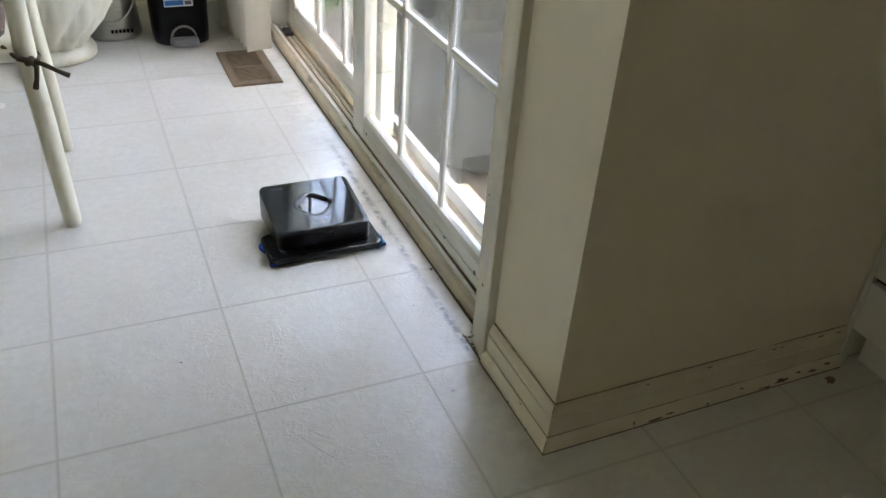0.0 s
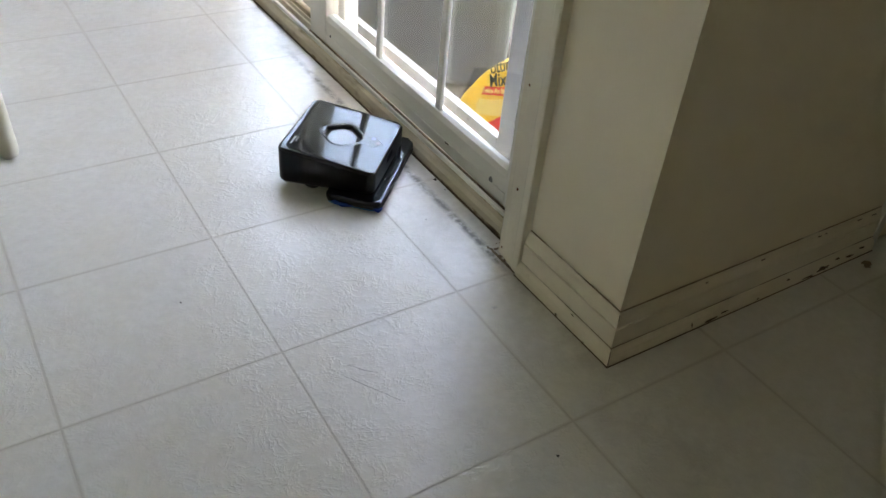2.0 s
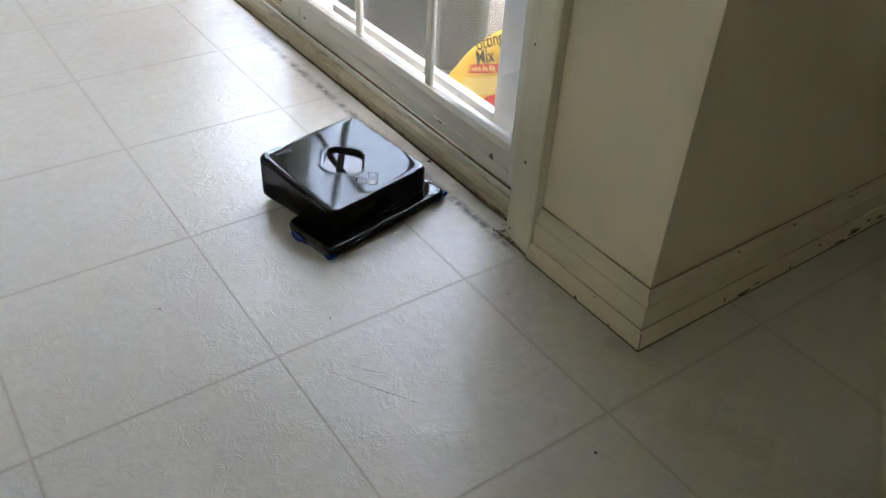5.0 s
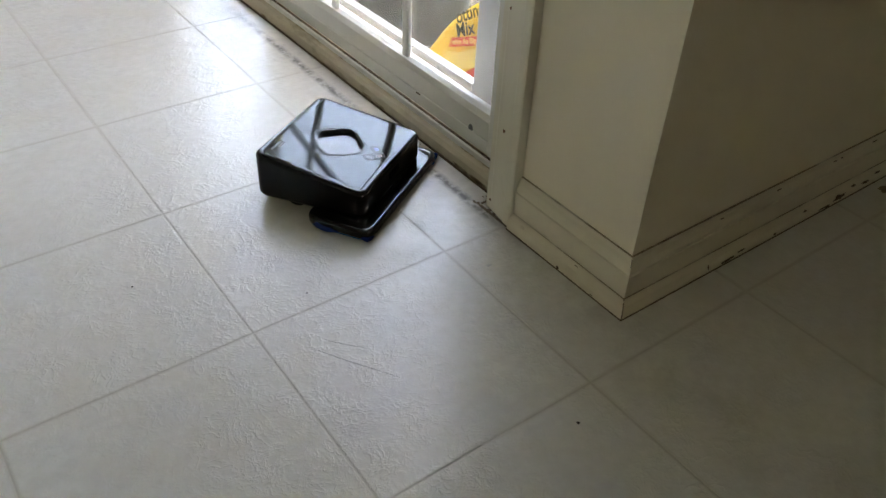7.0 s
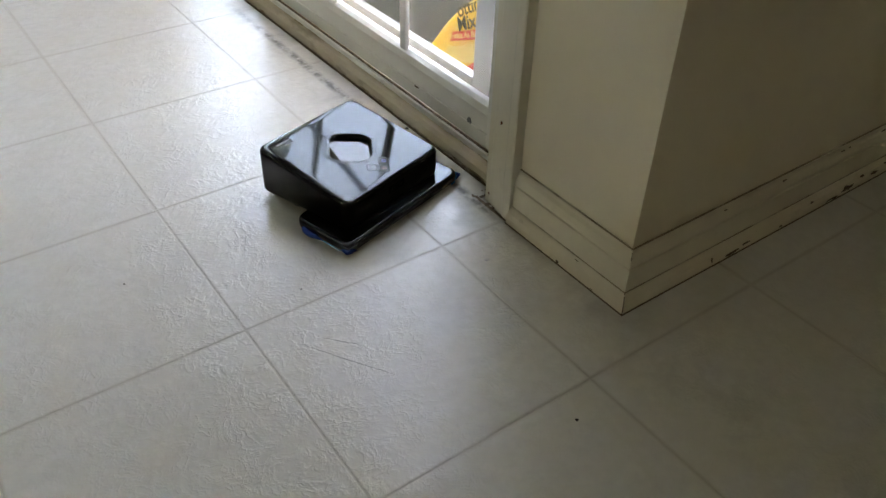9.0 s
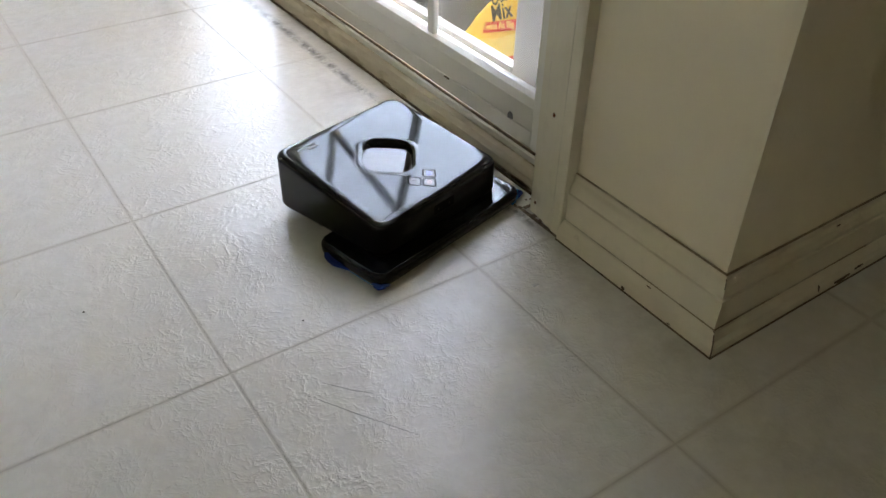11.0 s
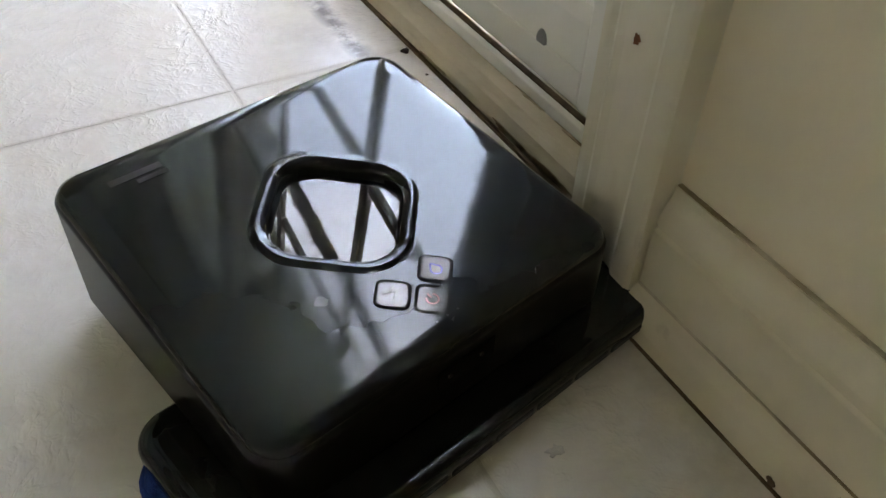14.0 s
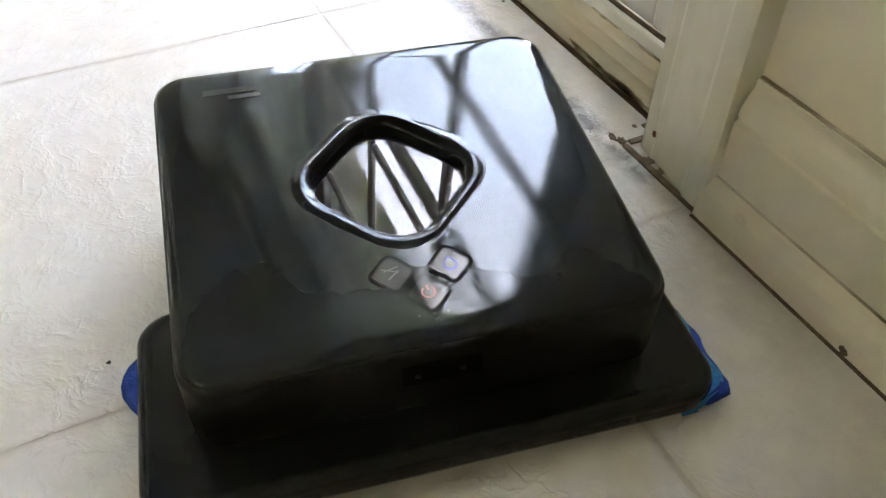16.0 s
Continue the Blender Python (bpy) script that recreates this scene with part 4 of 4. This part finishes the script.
# ---- far end: chair, pot, pail, step bin, vent, blind vanes ----
def chair():
    c = thing("dining_chair", pose(0, 0, 0), "cream painted wooden chair with a tied brown cushion", "chair")
    for y in (0.712, 1.095):
        bm = tube(bmesh.new(), [(-0.552, y, 0.0), (-0.553, y, 0.012), (-0.557, y, 0.10), (-0.564, y, 0.25), (-0.572, y, 0.40), (-0.572, y, 0.60), (-0.548, y, 0.98)],
                  [0.0150, 0.0185, 0.0195, 0.0205, 0.0200, 0.0185, 0.014], 20)
        part("back_post", bm, CREAM, c, smooth=True)
        bm = tube(bmesh.new(), [(-0.98, y, 0.0), (-0.975, y, 0.10), (-0.965, y, 0.39)], [0.015, 0.018, 0.020], 20)
        part("leg", bm, CREAM, c, smooth=True)
    part("seat", boxed(-1.0, -0.588, 0.690, 1.115, 0.385, 0.415, 0.008), CREAM, c)
    for z in (0.62, 0.78, 0.93):
        part("back_slat", boxed(-0.574, -0.556, 0.725, 1.083, z, z + 0.05, 0.005), CREAM, c)
    tie = part("cushion_tie", tube(bmesh.new(), [(-0.572 + 0.0225 * math.cos(a), 0.712 + 0.0225 * math.sin(a), 0.388 + 0.004 * math.sin(2 * a)) for a in (radians(30 * k) for k in range(13))], 0.0045, 8), CORD, c, "brown cord tied round the post", smooth=True)
    k0 = (-0.563, 0.688, 0.388)
    for pts, r_ in (([k0, (-0.556, 0.680, 0.378), (-0.560, 0.678, 0.355), (-0.566, 0.680, 0.335)], [0.006, 0.005, 0.0045, 0.006]),
                    ([k0, (-0.545, 0.680, 0.384), (-0.520, 0.672, 0.370), (-0.500, 0.668, 0.360)], [0.006, 0.005, 0.0045, 0.0055]),
                    ([k0, (-0.590, 0.690, 0.398), (-0.610, 0.700, 0.418)], [0.005, 0.0045, 0.004]),
                    ([(-0.572, 0.690, 0.383), (-0.566, 0.682, 0.390), (-0.560, 0.690, 0.393)], [0.006, 0.010, 0.006])):
        part("cord_end", tube(bmesh.new(), pts, r_, 8), CORD, tie, smooth=True)
    return c


chair()
bm = bmesh.new()
rows = []
for inset, z in ((0.02, 0.4155), (0.004, 0.424), (0.0, 0.438), (0.006, 0.452), (0.03, 0.460), (0.10, 0.466)):
    rows.append(ring(bm, [(x, y, z) for x, y in rounded(0.38 - 2 * inset, 0.39 - 2 * inset, 0.05, 8, -0.79, 0.902)]))
for a, b in zip(rows, rows[1:]):
    bridge(bm, a, b)
bm.faces.new(rows[0])
bm.faces.new(rows[-1])
tagged(obj("seat_cushion", bm, CUSHION, smooth=True), "dark brown fabric cushion tied to the chair", "cushion")

pot = thing("plant_pot", pose(-0.560, 1.815, 0), "large cream ceramic pot with spiral flutes", "plant pot")
bm = lathe(bmesh.new(), [(0.120, 0.0), (0.132, 0.003), (0.134, 0.020), (0.126, 0.034), (0.112, 0.042)], n=56)
part("foot", bm, CERAMIC, pot, smooth=True)
prof = [(0.110, 0.040), (0.117, 0.055), (0.145, 0.085), (0.178, 0.125), (0.206, 0.175), (0.226, 0.235), (0.233, 0.300), (0.224, 0.350), (0.212, 0.375), (0.220, 0.385), (0.220, 0.400), (0.204, 0.402), (0.194, 0.37)]
bm = lathe(bmesh.new(), prof, n=168, wave=lambda a, z: (-0.034 * (1 - abs(math.sin(6 * (a - 3.2 * z)))) ** 1.2 if z < 0.36 else 0.0) * min(1, (z - 0.03) / 0.05))
part("bowl", bm, CERAMIC, pot, smooth=True)
part("soil", lathe(bmesh.new(), [(0.190, 0.36), (0.192, 0.368), (0.09, 0.374)], n=24), DARK_GROUND, pot)

pail = thing("steel_pail", pose(-0.365, 1.985, 0), "tapered brushed steel pail with a wire handle", "pail")
part("body", lathe(bmesh.new(), [(0.092, 0.0), (0.096, 0.003), (0.0965, 0.012), (0.093, 0.05), (0.085, 0.13), (0.079, 0.20), (0.081, 0.205), (0.080, 0.21)], n=48), STEEL, pail, smooth=True)
part("lid", lathe(bmesh.new(), [(0.082, 0.211), (0.083, 0.222), (0.070, 0.238), (0.02, 0.246), (0.012, 0.262), (0.004, 0.266)], n=40), STEEL, pail, smooth=True)
hp = [(0.090 * math.cos(a), -0.020 - 0.085 * math.sin(a), 0.185 - 0.115 * math.sin(a)) for a in (radians(180 * k / 16) for k in range(17))]
part("handle", tube(bmesh.new(), hp, 0.0028, 8), STEEL, pail, smooth=True)
for k in range(6):
    x = -0.010 + k * 0.0125
    part("printed_bar", boxed(x, x + 0.0088, -0.0975, -0.0935 + abs(x - 0.02) * 0.12, 0.030, 0.041), BLACK_PLASTIC, pail, "dark printed bar")

sb = thing("step_bin", pose(-0.150, 1.900, 0), "black plastic pedal bin with grey pedal and sticker", "waste bin")
bm = bmesh.new()
rows = []
for w, d, z in ((0.172, 0.180, 0.0), (0.180, 0.188, 0.004), (0.183, 0.191, 0.05), (0.192, 0.198, 0.20), (0.202, 0.206, 0.36), (0.206, 0.210, 0.40), (0.200, 0.204, 0.405)):
    rows.append(ring(bm, [(x, y, z) for x, y in rounded(w, d, 0.055, 9)]))
for a, b in zip(rows, rows[1:]):
    bridge(bm, a, b)
bm.faces.new(rows[0])
bm.faces.new(rows[-1])
part("body", bm, BLACK_PLASTIC, sb, smooth=True)
bm = bmesh.new()
rows = [ring(bm, [(x, y, z) for x, y in rounded(w, w + 0.004, 0.055, 9)]) for w, z in ((0.206, 0.408), (0.210, 0.418), (0.200, 0.440), (0.15, 0.452))]
for a, b in zip(rows, rows[1:]):
    bridge(bm, a, b)
bm.faces.new(rows[0])
bm.faces.new(rows[-1])
part("lid", bm, BLACK_PLASTIC, sb, smooth=True)
bm = bmesh.new()
rows = [ring(bm, [(x, y, z) for x, y in rounded(w, 0.050, 0.018, 6, 0, -0.108)]) for w, z in ((0.088, 0.008), (0.094, 0.012), (0.092, 0.026), (0.080, 0.031))]
for a, b in zip(rows, rows[1:]):
    bridge(bm, a, b)
bm.faces.new(rows[0])
bm.faces.new(rows[-1])
part("pedal", bm, GREY_PLASTIC, sb, "grey foot pedal", smooth=True)
arch = [(0.040 * math.cos(a), -0.098 - 0.004 * math.sin(a), 0.028 + 0.040 * math.sin(a)) for a in (radians(180 * k / 14) for k in range(15))]
part("pedal_arch", tube(bmesh.new(), arch, 0.004, 8), GREY_PLASTIC, sb, smooth=True)
stk = part("sticker", boxed(-0.052, 0.040, -0.1000, -0.0965, 0.135, 0.190), LABEL_WHITE, sb, "white and blue paper sticker")
part("sticker_band", boxed(-0.050, 0.010, -0.1008, -0.0995, 0.139, 0.156), LABEL_BLUE, stk)
part("sticker_bar", boxed(0.014, 0.036, -0.1008, -0.0995, 0.140, 0.153), GREY_INK, stk)

vent = thing("floor_vent", pose(0.012, 1.548, 0), "brown metal floor register with louvres", "floor vent")
bm = bmesh.new()
for x0, x1, y0, y1 in ((-0.077, -0.050, -0.150, 0.150), (0.050, 0.077, -0.150, 0.150), (-0.050, 0.050, -0.150, -0.122), (-0.050, 0.050, 0.122, 0.150)):
    box(bm, x0, x1, y0, y1, 0.0, 0.006)
part("frame", bm, BRONZE, vent)
# flat dark plate gives the duct's shade under the louvres
part("duct_shade", boxed(-0.050, 0.050, -0.122, 0.122, 0.0002, 0.0012), RECESS_DARK, vent)
for k in range(22):
    y = -0.115 + k * 0.011
    part("louvre", boxed(-0.050, 0.050, y - 0.0022, y + 0.0022, 0.0010, 0.0050), BRONZE, vent)
part("divider", boxed(-0.050, 0.050, -0.008, 0.008, 0.0012, 0.0056), BRONZE, vent)

blind = thing("vertical_blind", pose(0, 0, 0), "stack of cream vertical blind vanes beside the door", "blind")
for x, y, a in ((0.073, 1.650, 12), (0.066, 1.700, 22), (0.060, 1.745, 30), (0.054, 1.790, 20), (0.046, 1.850, 28), (0.030, 1.905, 14)):
    bm = bmesh.new()
    lo = [(-0.0445 + 0.0089 * k, 0.004 * (1 - ((k - 5) / 5) ** 2)) for k in range(11)]
    pts = lo + [(u, v + 0.001) for u, v in reversed(lo)]
    c, s = math.cos(radians(a)), math.sin(radians(a))
    q = [(x + c * u - s * v, y + s * u + c * v) for u, v in pts]
    A, B = (ring(bm, [(u, v, z) for u, v in q]) for z in (0.018, 2.06))
    bridge(bm, A, B)
    bm.faces.new(A)
    bm.faces.new(B)
    part("vane", bm, VANE, blind)
part("head_rail", boxed(0.03, 0.09, 0.02, 1.98, 2.06, 2.10, 0.003), VANE, blind)

# ---- outside ----
ground = tagged(obj("ground", boxed(-60, 60, -60, 60, -0.5, -0.375), LAWN), "green lawn around the house", "lawn", kind="structure")
# ground is darker in a strip beside the house
tagged(obj("ground_strip", boxed(0.33, 1.55, 0.95, 3.2, -0.376, -0.362), DARK_GROUND), "dark strip of ground along the house", "soil", kind="structure")
wall("wall_outer", 1.50, 9.0, YW, YW + 0.14, -0.4, 3.2, "grey-green siding of the house", SIDING)
wall("wall_outer", 0.302, 0.335, 1.915, 9.0, -0.4, 3.2, "grey-green siding of the house", SIDING)
# unseen eave, added to cut the skylight outside the door
eave = tagged(new("shading_eave"), "unseen white eave, added over the patio door to cut skylight", "eave", kind="structure")
part("soffit", boxed(0.335, 0.64, YW + 0.142, 6.0, 2.46, 2.48), CEIL, eave)
part("fascia", boxed(0.64, 0.662, YW + 0.142, 6.0, 2.43, 2.60, 0.003), VINYL, eave)
deck = thing("deck_step", pose(0, 0, 0), "weathered pale timber step outside the door", "step")
for k in range(2):
    part("plank", boxed(0.345 + 0.096 * k, 0.437 + 0.096 * k, -0.7, 0.93, -0.215, -0.18, 0.004), WOOD, deck)
part("support", boxed(0.36, 0.52, -0.66, -0.58, -0.365, -0.215), WOOD, deck)
part("support", boxed(0.36, 0.52, 0.80, 0.88, -0.365, -0.215), WOOD, deck)


def wheeled_bin(m, label):
    b = thing("wheeled_bin", m, label, "wheeled bin", "wheeled bins")
    bm = bmesh.new()
    rows = []
    for w, d, x, z in ((0.60, 0.56, 0.30, 0.0), (0.615, 0.58, 0.30, 0.02), (0.64, 0.64, 0.32, 0.60), (0.655, 0.66, 0.33, 0.90), (0.68, 0.69, 0.33, 0.91), (0.68, 0.69, 0.33, 0.96)):
        rows.append(ring(bm, [(q + x, p, z) for p, q in rounded(w, d, 0.05, 7)]))
    for a_, b_ in zip(rows, rows[1:]):
        bridge(bm, a_, b_)
    bm.faces.new(rows[0])
    bm.faces.new(rows[-1])
    part("body", bm, BIN_GREY, b, smooth=False)
    bm = bmesh.new()
    rows = [ring(bm, [(q + 0.33, p, z) for p, q in rounded(w, w, 0.06, 7)]) for w, z in ((0.70, 0.962), (0.71, 0.985), (0.64, 1.03), (0.4, 1.05))]
    for a_, b_ in zip(rows, rows[1:]):
        bridge(bm, a_, b_)
    bm.faces.new(rows[0])
    bm.faces.new(rows[-1])
    part("lid", bm, BIN_GREY, b)
    for k, (y0, y1) in enumerate(((-0.075, -0.265), (-0.075, -0.262))):
        bm = boxed(0.001, 0.014, y1, y0, 0.555 - 0.062 * k, 0.595 - 0.062 * k)
        part("printed_bar", bm, GREY_INK, b, "pale printed bar")
    return b


wb = wheeled_bin(pose(0.681, 1.314, -0.362, 0, 0, 50), "large grey plastic wheeled bin on the ground")
copy_thing(wb, pose(0.86, 2.45, -0.362, 0, 0, 22))


# bag of potting mix, leaning
def bag():
    b = thing("soil_bag", pose(0.60, 0.56, -0.362, 0, 8, 0), "yellow plastic bag of potting mix with red band", "soil bag")
    bm = bmesh.new()
    n, m = 18, 14
    front, back = [], []

    def shape(i, j, s):
        u, v = 2 * i / n - 1, j / m
        half = 0.325 * (1 - 0.10 * abs(2 * v - 1) ** 3)
        top = 0.46 - 0.24 * max(0, u) ** 1.6 - 0.03 * u * u
        puff = 0.085 * (max(0, 1 - u ** 4) ** 0.5) * (max(0, 1 - (2 * v - 1) ** 4) ** 0.5)
        wob = 0.006 * math.sin(7 * u + 5 * v) + 0.004 * math.sin(15 * v - 6 * u)
        return (s * puff + (wob if abs(u) < 0.98 else 0), u * half, v * top)
    for s, grid in ((-1, front), (1, back)):
        for j in range(m + 1):
            grid.append([bm.verts.new(shape(i, j, s)) for i in range(n + 1)])
    for grid in (front, back):
        for j in range(m):
            for i in range(n):
                bm.faces.new((grid[j][i], grid[j][i + 1], grid[j + 1][i + 1], grid[j + 1][i]))
    bmesh.ops.remove_doubles(bm, verts=bm.verts, dist=0.004)
    skin = part("bag_skin", bm, YELLOW, b, smooth=True)

    def patch(name, y0, y1, z0, z1, mat, up, rough_top=0.0):
        bm = bmesh.new()
        k = 10
        rows = []
        for j in range(3):
            row = []
            for i in range(k + 1):
                y = y0 + (y1 - y0) * i / k
                z = z0 + (z1 - z0) * j / 2 + (0.12 - y) * 0.42 + (rough_top * math.sin(40 * y) if j == 2 else 0)
                u, v = y / 0.325, z / 0.43
                puff = 0.085 * (max(0, 1 - u ** 4) ** 0.5) * (max(0, 1 - (2 * v - 1) ** 4) ** 0.5)
                row.append(bm.verts.new((-puff - up, y, z)))
            rows.append(row)
        for p, q in zip(rows, rows[1:]):
            bridge(bm, p, q, False)
        return part(name, bm, mat, skin)
    patch("printed_band", -0.10, 0.155, 0.270, 0.293, RED, 0.011)
    patch("printed_panel", -0.10, 0.165, 0.215, 0.26, PALE, 0.011, 0.004)
    patch("printed_fruit", -0.10, 0.12, 0.13, 0.205, RED, 0.012, 0.014)

    def words(text, size, y, z, mat, x, lean):
        cu = bpy.data.curves.new("words", "FONT")
        cu.body, cu.size, cu.extrude, cu.offset = text, size, 0.0004, size * 0.012
        dg = bpy.data.objects.new("words", cu)
        scene.collection.objects.link(dg)
        me = bpy.data.meshes.new_from_object(dg.evaluated_get(bpy.context.evaluated_depsgraph_get()))
        bpy.data.objects.remove(dg)
        me.materials.append(mat)
        o = new("printed_words", me)
        o.parent = skin
        o.matrix_basis = Matrix.Translation((x, y, z)) @ Matrix(((0, 0, -1, 0), (-1, 0, 0, 0), (0, 1, 0, 0), (0, 0, 0, 1))) @ Matrix.Rotation(radians(lean), 4, 'Z')
    words("otting", 0.043, 0.140, 0.318, INK, -0.092, 32)
    words("Mix", 0.045, 0.122, 0.292, INK, -0.101, 28)
    words("Twice As Big", 0.019, 0.140, 0.268, PALE, -0.106, 23)
    return b


bag()


def shrub():
    """A leafy garden shrub: bent stems and many small leaves."""
    b = thing("garden_shrub", pose(1.05, 3.55, -0.38), "grey-green leafy garden shrub beyond the bins", "shrub")
    rnd = random.Random(11)
    tips = []
    for k in range(16):
        a, h_, sp = rnd.uniform(0, 6.28), rnd.uniform(0.7, 1.35), rnd.uniform(0.15, 0.55)
        pts = [(0.10 * math.cos(a), 0.10 * math.sin(a), 0)]
        for i in range(1, 6):
            u = i / 5
            pts.append(((0.1 + sp * u ** 1.4) * math.cos(a + 0.3 * u) + rnd.uniform(-.03, .03), (0.1 + sp * u ** 1.4) * math.sin(a + 0.3 * u) + rnd.uniform(-.03, .03), h_ * u))
        tips += pts[1:]
        part("stem", tube(bmesh.new(), pts, [0.012, 0.010, 0.009, 0.007, 0.005, 0.003], 6), CORD, b)
    vs, fs = [], []
    for _ in range(5200):
        c = Vector(rnd.choice(tips)) + Vector((rnd.gauss(0, 0.075), rnd.gauss(0, 0.075), rnd.gauss(0, 0.07)))
        if c.z < 0.03:
            continue
        d = Vector((rnd.gauss(0, 1), rnd.gauss(0, 1), rnd.gauss(0.2, 0.6))).normalized()
        s = d.cross(Vector((rnd.gauss(0, 1), rnd.gauss(0, 1), rnd.gauss(0, 1)))).normalized()
        L = rnd.uniform(0.025, 0.05)
        k = len(vs)
        vs += [tuple(c), tuple(c + d * L * 0.5 + s * L * 0.28), tuple(c + d * L), tuple(c + d * L * 0.5 - s * L * 0.28)]
        fs.append((k, k + 1, k + 2, k + 3))
    me = bpy.data.meshes.new("leaves")
    me.from_pydata(vs, [], fs)
    me.materials.append(LEAF)
    tagged(new("leaves", me), "small grey-green leaves", kind="stuff").parent = b


shrub()


def lawn_grass():
    rnd = random.Random(4)
    vs, fs = [], []
    for _ in range(9000):
        x, y = rnd.uniform(0.62, 4.5), rnd.uniform(-1.0, 4.5)
        if x < 1.6 and 0.95 < y < 3.3:
            continue
        a, hgt, w = rnd.uniform(0, 6.28), rnd.uniform(0.04, 0.11), rnd.uniform(0.002, 0.004)
        lx, ly = rnd.uniform(-0.04, 0.04), rnd.uniform(-0.04, 0.04)
        k = len(vs)
        c, s = math.cos(a) * w, math.sin(a) * w
        vs += [(x - c, y - s, -0.376), (x + c, y + s, -0.376), (x + lx, y + ly, -0.376 + hgt)]
        fs.append((k, k + 1, k + 2))
    me = bpy.data.meshes.new("grass")
    me.from_pydata(vs, [], fs)
    me.materials.append(GRASS)
    tagged(new("grass", me), "blades of green lawn grass", "grass", kind="stuff")


lawn_grass()


lay_tiles()
motions()
